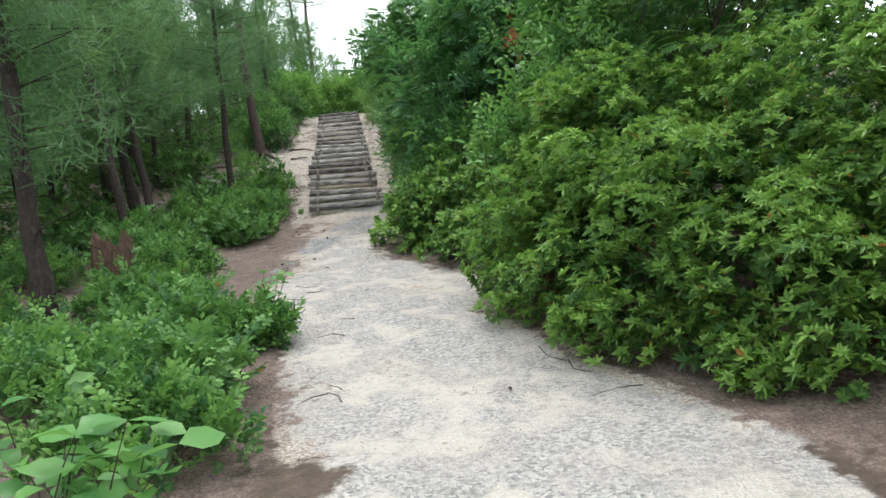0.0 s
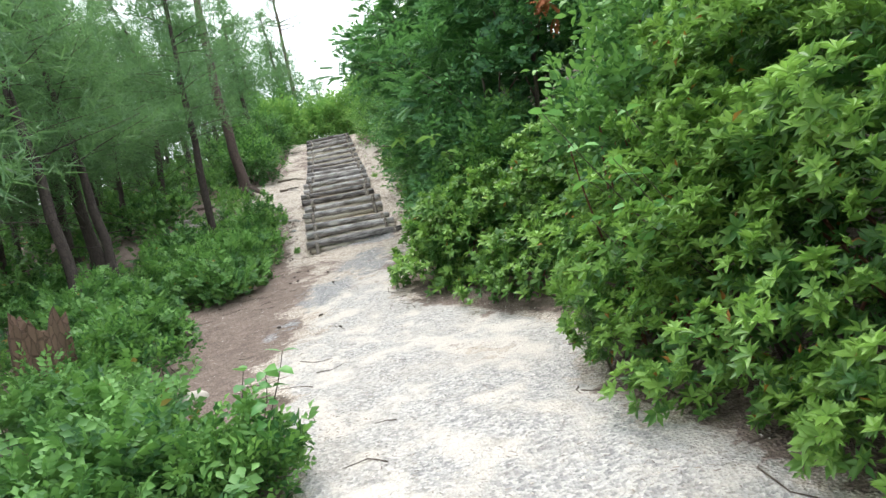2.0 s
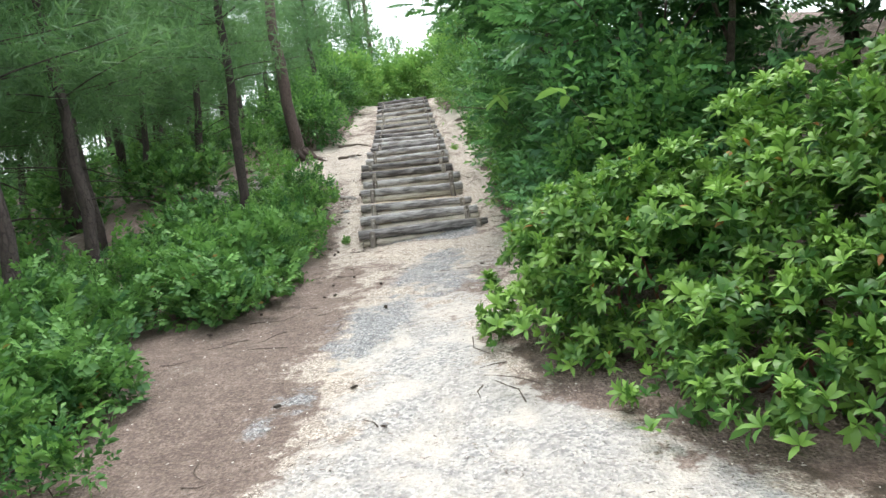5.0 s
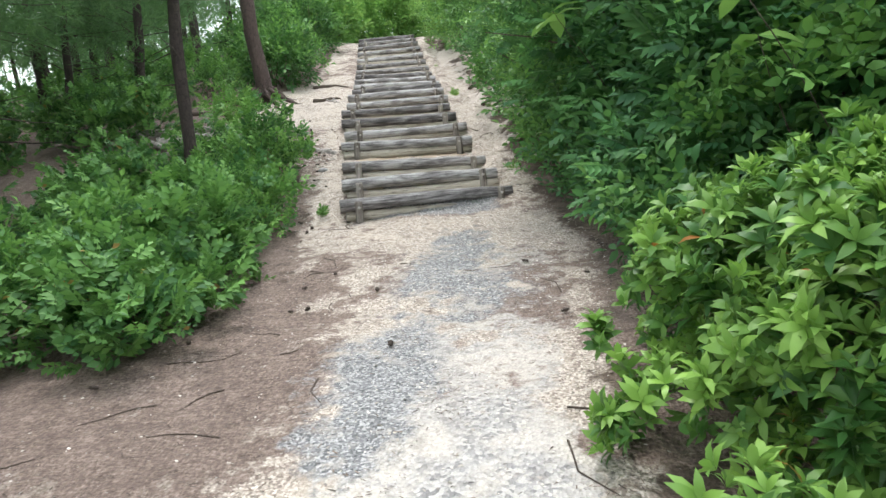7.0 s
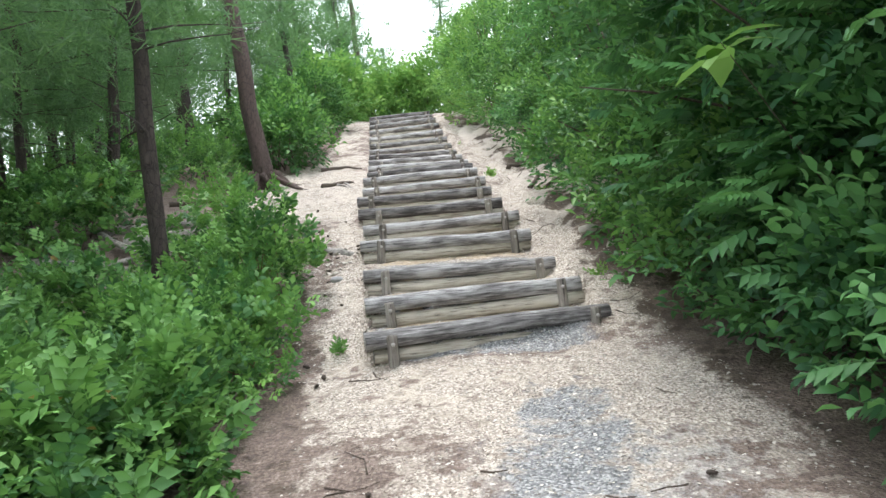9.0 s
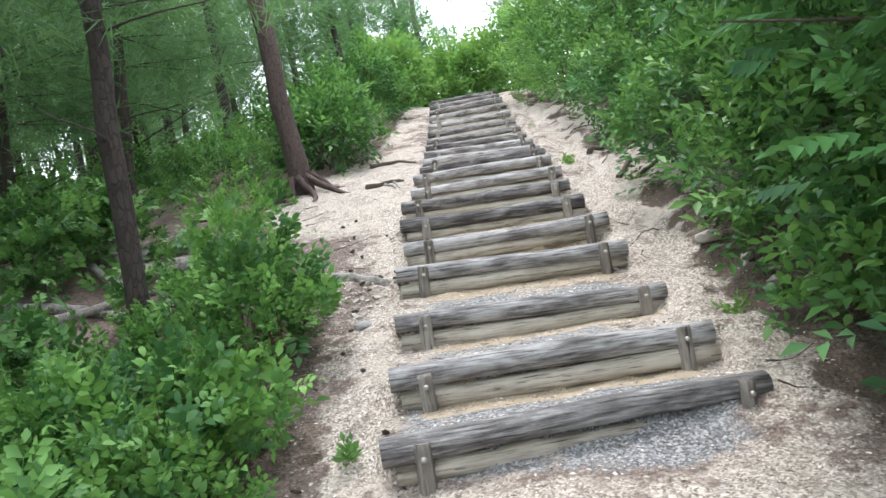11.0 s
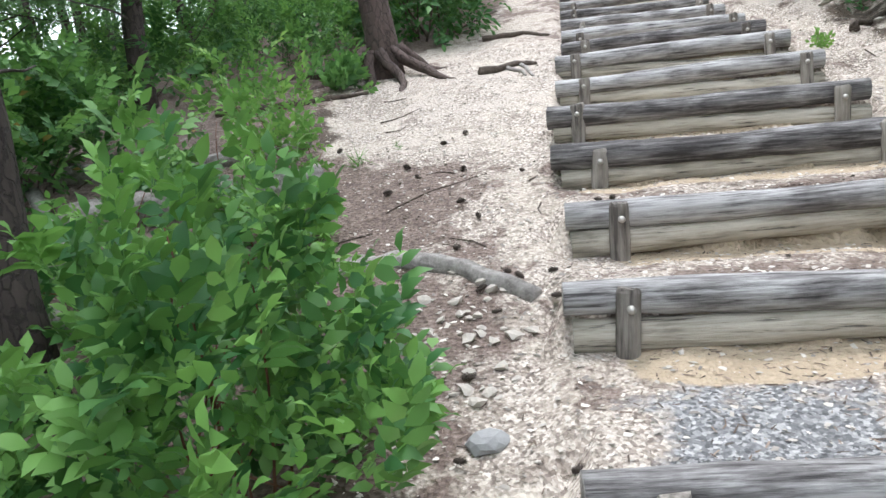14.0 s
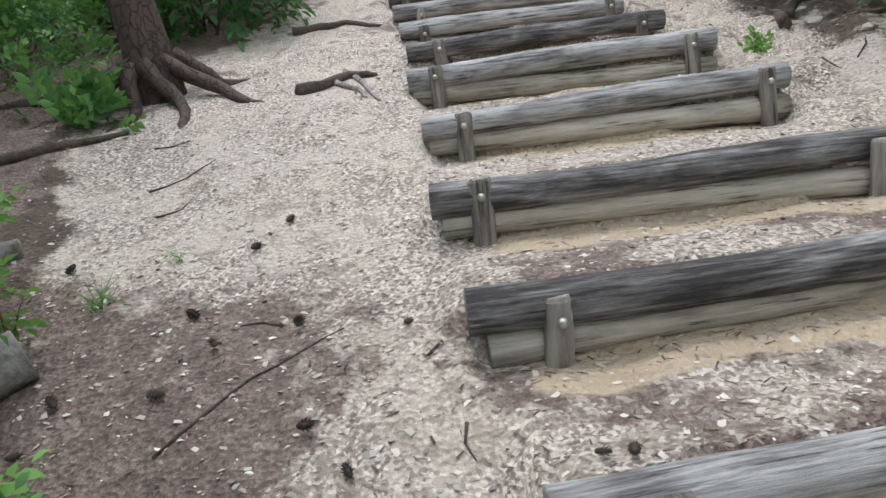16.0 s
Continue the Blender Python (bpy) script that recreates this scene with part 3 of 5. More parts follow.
def foliage(name, blobs, shape, size, count, mat, seed, shell=0.35, up=0.5, jitter=0.5, hang=False, low=-0.9, fresh=0.0, vary=0.25, shoots=0.35, reach=0.22, pads=None):
    """The leaves of one plant, as one mesh. A share of them stands along shoots that leave the outline."""
    r = np.random.default_rng(seed)
    p, out, deep = pad_points(blobs, count, r, shell, low, *pads) if pads else crown_points(blobs, count, r, shell, low)
    n = len(p)
    d = out + np.array([0, 0, up]) + r.normal(size=(n, 3)) * jitter
    if hang:
        d[:, 2] = np.clip(d[:, 2], -0.5, 0.35)
    lift = np.zeros(n)
    per = 6
    k = int(n * shoots / per)
    if k:
        top = np.nonzero((out[:, 2] > -0.1) & (deep > 0.8))[0]
        if len(top):
            base = r.choice(top, k)
            way = out[base] * 0.5 + np.array([0, 0, 0.75]) + r.normal(size=(k, 3)) * 0.3
            way /= np.linalg.norm(way, axis=1, keepdims=True)
            ln = reach * r.uniform(.3, 1.2, k)
            i = np.arange(k * per)
            f = ((i % per) + 0.5) / per
            w = way[i // per]
            p[i] = p[base[i // per]] + w * (ln[i // per] * f)[:, None] + r.normal(size=(k * per, 3)) * size * 0.12
            d[i] = w + r.normal(size=(k * per, 3)) * (0.35 + 0.5 * (1 - f))[:, None]
            out[i, 2] = 0.5
            lift[i] = 0.3 * f
    m = turn_to(d, np.tile([0.02, 0.03, 1.0], (n, 1)) + (out * 0.8 if hang else r.normal(size=(n, 3)) * 0.25), r.uniform(-.5, .5, n) if hang else r.uniform(-.9, .9, n))
    v, f = strew(shape, m, p, size * r.uniform(1 - vary, 1 + vary, n))
    # young tips, plus light on upward outer leaves put into the colour
    leaf_tone = np.clip(fresh + lift + 0.5 * out[:, 2] * (deep > 0.86) + 0.25 * (deep > 0.93) + r.normal(size=n) * 0.12, 0, 1)
    return mesh_from(name, v, f, mat, np.repeat(leaf_tone, len(shape[0])))


def stems(name, blobs, foot, count, mat, seed, radius=0.012):
    r = np.random.default_rng(seed)
    tubes = []
    for i in range(count):
        b = blobs[i % len(blobs)]
        a = np.array([foot[0] + r.normal() * .08, foot[1] + r.normal() * .08, 0.0])
        if len(blobs) > 1:
            a[:2] = a[:2] * (0.35 if len(blobs) > 2 else 0.75) + np.array(b[:2]) * (0.65 if len(blobs) > 2 else 0.25) + r.normal(size=2) * 0.1
        a[2] = float(height(a[0], a[1])) - 0.05
        e = np.array(b[:3]) + r.normal(size=3) * np.array(b[3:]) * 0.45
        e[2] = max(e[2], a[2] + 0.25)
        mid = (a + e) / 2 + np.array([*(r.normal(size=2) * 0.08), 0.05])
        t = np.linspace(0, 1, 6)[:, None]
        pts = a * (1 - t) ** 2 + 2 * mid * t * (1 - t) + e * t * t
        tubes.append(tube(pts, np.linspace(radius, radius * .35, 6), 5, 0.1, seed + i))
    return tube_mesh(name, tubes, mat)


def shrub(name, blobs, shape, size, count, mat, seed, label, category="shrub", group="", stem_mat=None, nstems=10, inner=0.3, radius=0.012, **more):
    """A shrub: stems from the ground and leaves on a heap of rounded masses."""
    x, y = np.mean([b[0] for b in blobs]), np.mean([b[1] for b in blobs])
    ob = tagged(new(name), label, category, group)
    tagged(part(ob, "stems", stems("stems", blobs, (x, y), nstems, stem_mat or TWIG, seed, radius)), kind="stuff")
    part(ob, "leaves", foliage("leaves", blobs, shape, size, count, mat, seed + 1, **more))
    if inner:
        # tone pushed down: the shade inside the shrub is put into the colour
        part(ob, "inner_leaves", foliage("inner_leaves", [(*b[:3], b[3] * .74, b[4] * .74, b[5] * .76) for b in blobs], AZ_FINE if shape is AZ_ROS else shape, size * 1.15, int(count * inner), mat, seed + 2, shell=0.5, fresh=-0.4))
    return ob


AZ_ROS = rosette_shape(7, 0.17, 0.75, 2, 1)
AZ_FINE = rosette_shape(8, 0.19, 0.75, False, 1)
BROAD_ROS = sprig_shape(2, 0.23, .5, False, 2)
EDGE_SPRIG = sprig_shape(2, 0.22, .5, 2, 6)
SMALL_ROS = sprig_shape(3, 0.27, .42, False, 3)
NEAR_SPRIG = sprig_shape(3, 0.24, .42, 2, 4)
PIN_LARGE = pinnate_shape(5, 0.22, 0.3, 0.34)
PIN_SMALL = pinnate_shape(3, 0.3, 0.22, 0.42)
PIN_NEAR = pinnate_shape(3, 0.24, 0.25, 0.36, 2)


def hump(x, y, up, rx, ry, rz):
    """A rounded mass whose centre is up metres above the ground."""
    return (x, y, float(height(x, y)) + up, rx, ry, rz)


AZ = "dense azalea shrub with bright green leaf whorls beside the trail"
shrub("azalea_shrub", [hump(1.75, 5.6, .55, 1.15, 1.3, 1.05), hump(1.05, 6.4, .45, .75, .95, .85), hump(2.3, 4.75, .4, 1.0, 1.0, .85), hump(1.7, 6.4, 1.35, .95, 1.0, .8), hump(2.9, 5.2, 1.0, 1.0, 1.2, 1.1), hump(1.35, 5.2, .25, .6, .6, .5), hump(3.2, 4.1, .4, .9, .8, .8), hump(1.75, 4.6, .15, .5, .5, .4), hump(2.5, 4.0, .1, .6, .5, .45), hump(3.5, 3.7, .2, .8, .6, .6), hump(.78, 6.75, .5, .6, .6, .7), hump(.95, 7.35, .45, .55, .5, .65), hump(2.1, 4.35, .1, .6, .45, .38), hump(2.9, 3.75, .1, .6, .45, .4), hump(1.45, 5.0, .1, .5, .4, .35)],
      AZ_FINE, 0.062, 13500, AZALEA, 100, AZ, "azalea", "azaleas along the trail", REDSTEM, 30, 0.3, 0.016, shell=.3, reach=.13, shoots=.2, fresh=.32, pads=(20, .2, .04))
shrub("azalea_shrub", [hump(.2, 10.4, .4, 1.0, .95, .75), hump(.75, 9.9, .5, .95, .75, .8), hump(-.35, 10.75, .35, .55, .8, .6), hump(1.35, 9.7, .7, .8, .8, .8), hump(-.3, 10.2, .2, .5, .5, .4), hump(.4, 9.15, .25, .6, .55, .42), hump(1.05, 9.0, .35, .7, .6, .5)],
      AZ_ROS, 0.078, 4300, AZALEA, 110, AZ, "azalea", "azaleas along the trail", REDSTEM, 20, 0.2, 0.014, shell=.3, reach=.13, shoots=.2, fresh=.14, pads=(20, .2, .04))

shrub("bright_shrub", [hump(1.05, 7.1, 1.3, .6, .6, .5), hump(1.6, 7.4, 1.9, .8, .8, .6), hump(.7, 7.0, 1.6, .35, .3, .2)], EDGE_SPRIG, 0.145, 1100, BROAD, 120,
      "bright green leafy shrub arching over the azalea", "shrub", "", REDSTEM, 16, 0.25, 0.012, up=0.2, fresh=.14, shoots=.25, reach=.25, pads=(11, .24, .05))

# tall leafy growth along the uphill side
DARKTREE = "dark green small tree with feathery compound leaves"


def leafy_tree(blobs, count, seed, foot, size=0.25, shape=PIN_LARGE, mat=ASH, label=DARKTREE, fresh=0.2):
    ob = tagged(new("broadleaf_tree"), label, "tree", "leafy trees beside the trail")
    r = np.random.default_rng(seed)
    gx, gy = foot
    g = np.array([gx, gy, float(height(gx, gy)) - 0.1])
    trunks = []
    for i, b in enumerate(blobs):
        c = np.array(b[:3])
        mid = g * 0.55 + c * 0.45 + np.array([r.normal() * .15, r.normal() * .15, -0.1])
        t = np.linspace(0, 1, 8)[:, None]
        pts = g * (1 - t) ** 2 + 2 * mid * t * (1 - t) + c * t * t
        trunks.append(tube(pts, np.linspace(0.055, 0.015, 8), 7, 0.08, seed + i))
        for k in range(6):
            e = c + r.normal(size=3) * np.array(b[3:]) * 0.55
            q = np.linspace(0, 1, 5)[:, None]
            s = pts[4 + k % 3]
            trunks.append(tube(s * (1 - q) + e * q + np.sin(q * 3.14) * np.array([0, 0, .12]), np.linspace(0.016, 0.004, 5), 5, 0.05, seed + k))
    part(ob, "trunk", tube_mesh("trunk", trunks, TWIG))
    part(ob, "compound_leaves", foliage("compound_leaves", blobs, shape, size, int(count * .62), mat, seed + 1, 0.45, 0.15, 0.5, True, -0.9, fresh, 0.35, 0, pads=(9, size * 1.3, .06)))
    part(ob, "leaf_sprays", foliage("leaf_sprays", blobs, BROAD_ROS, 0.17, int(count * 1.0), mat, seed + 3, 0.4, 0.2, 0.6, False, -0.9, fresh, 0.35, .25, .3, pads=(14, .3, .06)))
    # inner leaves coloured darker for the shade inside the crown
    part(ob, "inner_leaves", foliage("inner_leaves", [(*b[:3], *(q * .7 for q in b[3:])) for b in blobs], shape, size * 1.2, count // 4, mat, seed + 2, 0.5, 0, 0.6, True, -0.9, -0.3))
    return ob


leafy_tree([hump(2.3, 8.1, 1.2, .95, .9, 1.0), hump(2.2, 7.9, 2.5, 1.2, 1.2, 1.0), hump(3.0, 7.0, 2.9, 1.3, 1.3, 1.1), hump(1.4, 8.3, .8, .6, .6, .7)], 1500, 200, (2.3, 8.0), label="bright green leafy tree with drooping compound leaves", mat=BROAD)
leafy_tree([hump(.55, 12.2, .9, 1.05, 1.1, 1.0), hump(.55, 12.5, 2.1, 1.2, 1.2, 1.0), hump(1.3, 12.0, 2.9, 1.3, 1.2, 1.0)], 1600, 210, (.9, 12.2))
leafy_tree([hump(.25, 14.3, 1.0, 1.0, 1.1, 1.1), hump(.1, 14.7, 2.3, 1.15, 1.3, 1.1), hump(.7, 14.5, 3.6, 1.4, 1.4, 1.1), hump(-.5, 15.0, 3.2, 1.0, 1.1, .75)], 1700, 220, (.5, 14.4))
leafy_tree([hump(2.9, 10.0, 1.8, 1.3, 1.3, 1.2), hump(3.2, 11.2, 2.9, 1.4, 1.4, 1.1), hump(4.1, 8.2, 2.9, 1.4, 1.4, 1.2)], 1100, 230, (2.8, 10.0))
leafy_tree([hump(4.8, 5.2, 2.4, 1.4, 1.5, 1.4), hump(4.7, 3.4, 1.4, 1.3, 1.3, 1.3), hump(5.2, 6.6, 3.6, 1.5, 1.5, 1.3)], 900, 240, (4.8, 5.0))

# the last four stand out of view, added to shade the azalea
for q, (x, y, z) in enumerate(((2.7, 12.7, 2.0), (4.2, 11.3, 2.2), (6.0, 9.5, 2.5), (6.2, 13.0, 3.0), (5.0, 16.5, 3.5), (7.0, 6.0, 2.4), (4.0, 21.0, 3.2), (8.0, 17.0, 3.6), (5.2, 1.6, 2.4), (6.6, -1.2, 2.6), (5.6, -5.0, 2.5), (9.0, 3.0, 2.8))):
    leafy_tree([hump(x, y, z - 1.3, 1.9, 1.9, 1.5), hump(x + .3, y, z + .8, 1.9, 1.9, 1.6)], 420, 260 + 5 * q, (x, y), 0.36, PIN_LARGE, ASH, "leafy green tree closing the upper slope", 0.2)

k = 300
DEEP = "dark leafy shrub reaching down to the trail's edge"
for x, y, up, s, shp, sz, mt in ((.05, 11.7, .4, .75, EDGE_SPRIG, .16, BROAD), (.15, 12.7, .45, .8, EDGE_SPRIG, .17, ASH), (.1, 13.5, .4, .75, EDGE_SPRIG, .17, ASH), (-.05, 14.5, .45, .75, EDGE_SPRIG, .16, ASH), (-.2, 15.4, .45, .75, EDGE_SPRIG, .16, BROAD)):
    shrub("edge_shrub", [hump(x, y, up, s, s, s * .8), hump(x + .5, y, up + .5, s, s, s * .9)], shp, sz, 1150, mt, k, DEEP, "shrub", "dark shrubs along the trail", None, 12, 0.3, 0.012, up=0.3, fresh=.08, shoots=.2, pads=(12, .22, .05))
    k += 5

BUSHY = "bushy green shrub overhanging the stairway's sandy bank"
for x, y, up, s, mt in ((-.3, 16.3, .7, .8, BROAD), (-.2, 17.4, 1.5, .95, BROAD), (-.35, 18.5, .75, .85, ASH), (-.3, 19.8, 1.5, 1.0, BROAD), (-.6, 21.0, .8, .9, ASH),
                        (-.7, 22.5, 1.2, 1.05, BROAD), (-1.1, 24.2, 1.2, 1.1, BROAD), (-1.6, 26.2, 1.1, 1.05, BRIGHT)):
    shrub("bushy_shrub", [hump(x, y, up * .6, s, s, s * .8), hump(x + .5, y + .1, up + .8, s * 1.1, s * 1.1, s)], BROAD_ROS, 0.17, 1350, mt, k, BUSHY, "shrub", "shrubs beside the stairway", None, 12, 0.3, 0.016, up=0.3, fresh=.1, shoots=.2, pads=(13, .26, .05))
    k += 5
for x, y, z in ((1.5, 17.5, 4.2), (1.1, 20.5, 4.0), (.5, 23.5, 3.6), (3.0, 14.0, 4.8)):
    leafy_tree([hump(x, y, z - 1.6, 1.5, 1.6, 1.3), hump(x + .3, y, z, 1.6, 1.6, 1.3)], 900, k, (x, y), 0.28, PIN_LARGE, BROAD if y > 19 else ASH, "leafy green tree rising behind the stairway shrubs", 0.2)
    k += 5

# low growth on the forest side
LOW = "low leafy undergrowth shrub on the forest side of the trail"
for x, y, s, h, mt in ((-1.75, 3.7, .6, .42, BROAD), (-1.9, 4.8, .6, .4, FERN), (-2.05, 5.8, .6, .36, FERN), (-2.45, 6.8, .65, .36, FERN), (-2.8, 4.3, .8, .5, BROAD),
                       (-3.2, 5.6, .85, .32, FERN), (-3.35, 7.7, .6, .26, FERN), (-4.2, 6.6, .8, .22, BROAD), (-4.3, 10.0, .6, .5, FERN), (-3.65, 8.95, .5, .36, BROAD), (-3.85, 9.6, .5, .42, FERN), (-4.3, 10.8, .75, .52, FERN),
                       (-3.6, 12.1, .65, .5, FERN), (-4.4, 12.2, .8, .6, BROAD), (-3.55, 13.2, .6, .5, FERN), (-3.75, 14.2, .6, .5, BROAD), (-4.6, 13.7, .75, .55, FERN),
                       (-5.3, 11.4, .85, .5, FERN), (-5.6, 9.6, .9, .42, BROAD), (-5.4, 14.9, .85, .5, FERN), (-6.4, 13.0, .9, .45, FERN), (-1.78, 6.15, .36, .28, BROAD), (-6.3, 17.4, .9, .6, FERN), (-7.4, 19.6, 1.1, .8, BROAD), (-6.6, 21.6, .9, .7, BROAD), (-8.2, 17.6, 1.1, .8, FERN)):
    r = np.random.default_rng(k)
    bl = [hump(x + r.normal() * s * .42, y + r.normal() * s * .42, r.uniform(.02, .3) * h, s * r.uniform(.3, .6), s * r.uniform(.3, .6), h * r.uniform(.5, 1.15)) for _ in range(7)]
    shrub("low_shrub", bl, PIN_SMALL if mt is FERN else NEAR_SPRIG if y < 5 or 13 < y < 15 else SMALL_ROS, 0.115, 900 if mt is FERN or 5 < y < 13 or y > 15 else 700, mt, k, LOW, "shrub", "undergrowth shrubs", None, 18, 0.15, 0.005, up=0.6, jitter=0.75, shell=0.6, vary=0.4, fresh=.14, shoots=.3, reach=.25, pads=(11, .17, .05))
    k += 5
YOUNG = "fresh green young shrub with reddish stems on the bank edge"
for mounds, shp, size, count, fresh in (
        (((-3.6, 15.85, .3, .4, .36, .26), (-3.64, 15.86, .56, .28, .28, .24), (-3.66, 15.85, .84, .15, .15, .2)), NEAR_SPRIG, .135, 360, .3),
        (((-3.72, 14.85, .3, .42, .4, .3), (-3.5, 14.95, .25, .3, .3, .25), (-3.95, 14.8, .35, .35, .3, .3)), NEAR_SPRIG, .145, 340, .34),
        (((-4.55, 15.4, .2, .4, .4, .3), (-4.9, 15.8, .15, .4, .35, .25), (-4.3, 15.0, .2, .35, .35, .3)), NEAR_SPRIG, .135, 280, .2),
        (((-4.1, 16.65, .2, .26, .22, .22), (-3.9, 16.85, .1, .22, .18, .14), (-4.4, 16.7, .2, .28, .25, .24), (-3.75, 16.5, .1, .2, .2, .12)), PIN_NEAR, .15, 150, .3),
        (((-4.5, 17.35, .15, .3, .25, .2), (-4.85, 17.1, .2, .35, .3, .25), (-4.75, 16.7, .15, .3, .3, .22)), PIN_NEAR, .14, 190, .2),
        (((-4.15, 15.6, .12, .3, .3, .2), (-4.35, 16.0, .15, .35, .3, .22), (-4.0, 14.45, .15, .35, .3, .25)), SMALL_ROS, .12, 300, .25),
        (((-3.3, 14.45, .08, .22, .25, .15), (-3.55, 14.3, .12, .3, .3, .22), (-4.1, 15.15, .15, .3, .25, .22)), NEAR_SPRIG, .12, 240, .3)):
    shrub("young_shrub", [hump(*m) for m in mounds], shp, size, count, BROAD, k, YOUNG, "shrub", "shrubs on the bank", REDSTEM, 14, 0.2, 0.005, up=0.9, fresh=fresh, shell=0.7, shoots=.45, reach=.25, pads=(9, .13, .05))
    k += 5
shrub("yellow_green_shrub", [hump(-4.85, 18.15, .42, .28, .26, .16), hump(-4.7, 18.05, .2, .2, .2, .16)], SMALL_ROS, 0.12, 170, BRIGHT, k, "sparse yellow-green shrub at the sand's edge", "shrub", "", REDSTEM, 12, 0, 0.004, up=0.8, shell=.8)

# growth round the head of the stairs
for x, y, s, h, mt in ((-5.2, 22.4, .7, .6, BROAD), (-5.8, 24.0, .9, .8, BROAD), (-5.6, 26.5, .9, .9, BROAD), (-5.6, 29.0, .9, 1.0, BRIGHT), (-4.2, 31, 1.1, 1.3, BRIGHT), (-2.6, 30.4, 1.2, 1.5, BRIGHT),
                       (-1.2, 28.6, 1.3, 2.0, BROAD), (-7, 31, 1.5, 1.6, BROAD), (-4.4, 35, 2.0, 2.4, BRIGHT), (-1.5, 34, 2.0, 3.0, BROAD), (-8, 36, 2.2, 2.6, BRIGHT), (-11, 39, 2.4, 2.8, BROAD), (-5.8, 33, 1.6, 2.2, BROAD)):
    shrub("crest_shrub", [hump(x, y, .3, s, s, h * .7), hump(x + .2, y, .4 + h * .4, s * .7, s * .7, h * .7), hump(x - s * .5, y, .3 + h * .3, s * .5, s * .5, h * .6)], BROAD_ROS, 0.22 if y < 28 else .32, 620, mt, k, "light green shrub at the head of the stairs", "shrub", "shrubs at the crest", None, 10, 0.2, 0.014, shell=.5)
    k += 5
TUFTS = [tuft_shape(10, i, 1.0, 0.027) for i in range(3)]


def pine_mesh_pair(tall, seed, radius=0.1, clear=1.7, bushy=1.0, coarse=1.0):
    """Trunk with limbs, and needles, of a pine that stands at the origin."""
    r = np.random.default_rng(seed)
    t = np.linspace(0, 1, 14)
    bend = r.normal(size=2) * 0.15
    px = bend[0] * np.sin(t * 4) * t + 0.02 * r.normal(size=14)
    pyy = bend[1] * np.sin(t * 3.3) * t + 0.02 * r.normal(size=14)
    line = np.stack([px, pyy, -0.15 + t * (tall + .15)], -1)
    rad = radius * (1 - 0.8 * t) * (1 + 0.4 * np.exp(-t * tall * 4)) * (1 + 0.05 * r.normal(size=14))
    tubes = [tube(line, rad, 10, 0.06, seed)]
    ends, ways = [], []
    z = clear * (0.5 if clear < 4 else 0.85)
    while z < tall:
        for _ in range(r.integers(3, 6)):
            f = z / tall
            a = r.uniform(0, 6.28)
            base = np.array([np.interp(f, t, px), np.interp(f, t, pyy), z + r.uniform(-.1, .1)])
            bare = z < clear
            ln = (0.4 + 1.5 * (1 - f) ** 0.7) * r.uniform(.6, 1.1) * min(1, tall / 5) * (0.7 if bare else 1)
            d = np.array([math.cos(a), math.sin(a), r.uniform(.05, .5)])
            q = np.linspace(0, 1, 5)[:, None]
            pts = base + d * ln * q + np.array([0, 0, -0.3 * ln]) * q ** 2 + np.array([0, 0, .14 * ln]) * q ** 4
            if not bare or r.uniform() < 0.22:
                tubes.append(tube(pts, np.linspace(0.011, 0.004, 5) * (1.2 - f * .5), 3, 0.1, seed, False))
            if not bare:
                for _ in range(int(15 * bushy * (0.4 + ln))):
                    s = r.uniform(.15, 1.08)
                    c = base + d * ln * s + np.array([0, 0, -0.2 * ln * s * s]) + r.normal(size=3) * np.array([.2, .2, .15]) * (0.35 + ln * .6)
                    ends.append(c)
                    ways.append(d * 0.5 + np.array([0, 0, .45]) + r.normal(size=3) * .5)
        z += r.uniform(.26, .42)
    trunk = tube_mesh("trunk", tubes, BARK)
    ends, ways = np.array(ends), np.array(ways)
    n = len(ends)
    m = turn_to(ways, np.tile([0.1, 0.9, 0.2], (n, 1)), r.uniform(0, 6, n))
    v, f = strew(TUFTS[seed % 3], m, ends, r.uniform(.21, .34, n) * coarse)
    leaf_tone = np.clip(0.25 + r.normal(size=n) * .2 + 0.25 * (ways[:, 2] > .7), 0, 1)
    return trunk, mesh_from("needles", v, f, NEEDLE, np.repeat(leaf_tone, len(TUFTS[0][0])))


def pine(trunk, needles, x, y, turn=0, scale=1.0, lean=None, label="young pine with dark scaly trunk and soft needles"):
    ob = tagged(new("pine_tree"), label, "pine tree", "pines of the wood")
    rr = np.random.default_rng(int(abs(x * 131 + y * 17)))
    ob.matrix_world = pose(x, y, float(height(x, y)), *(lean or (rr.uniform(-2, 2), rr.uniform(-6, 1))), 0) @ pose(0, 0, 0, 0, 0, turn) @ Matrix.Scale(scale, 4)
    part(ob, "trunk", trunk)
    part(ob, "needles", needles)
    return ob


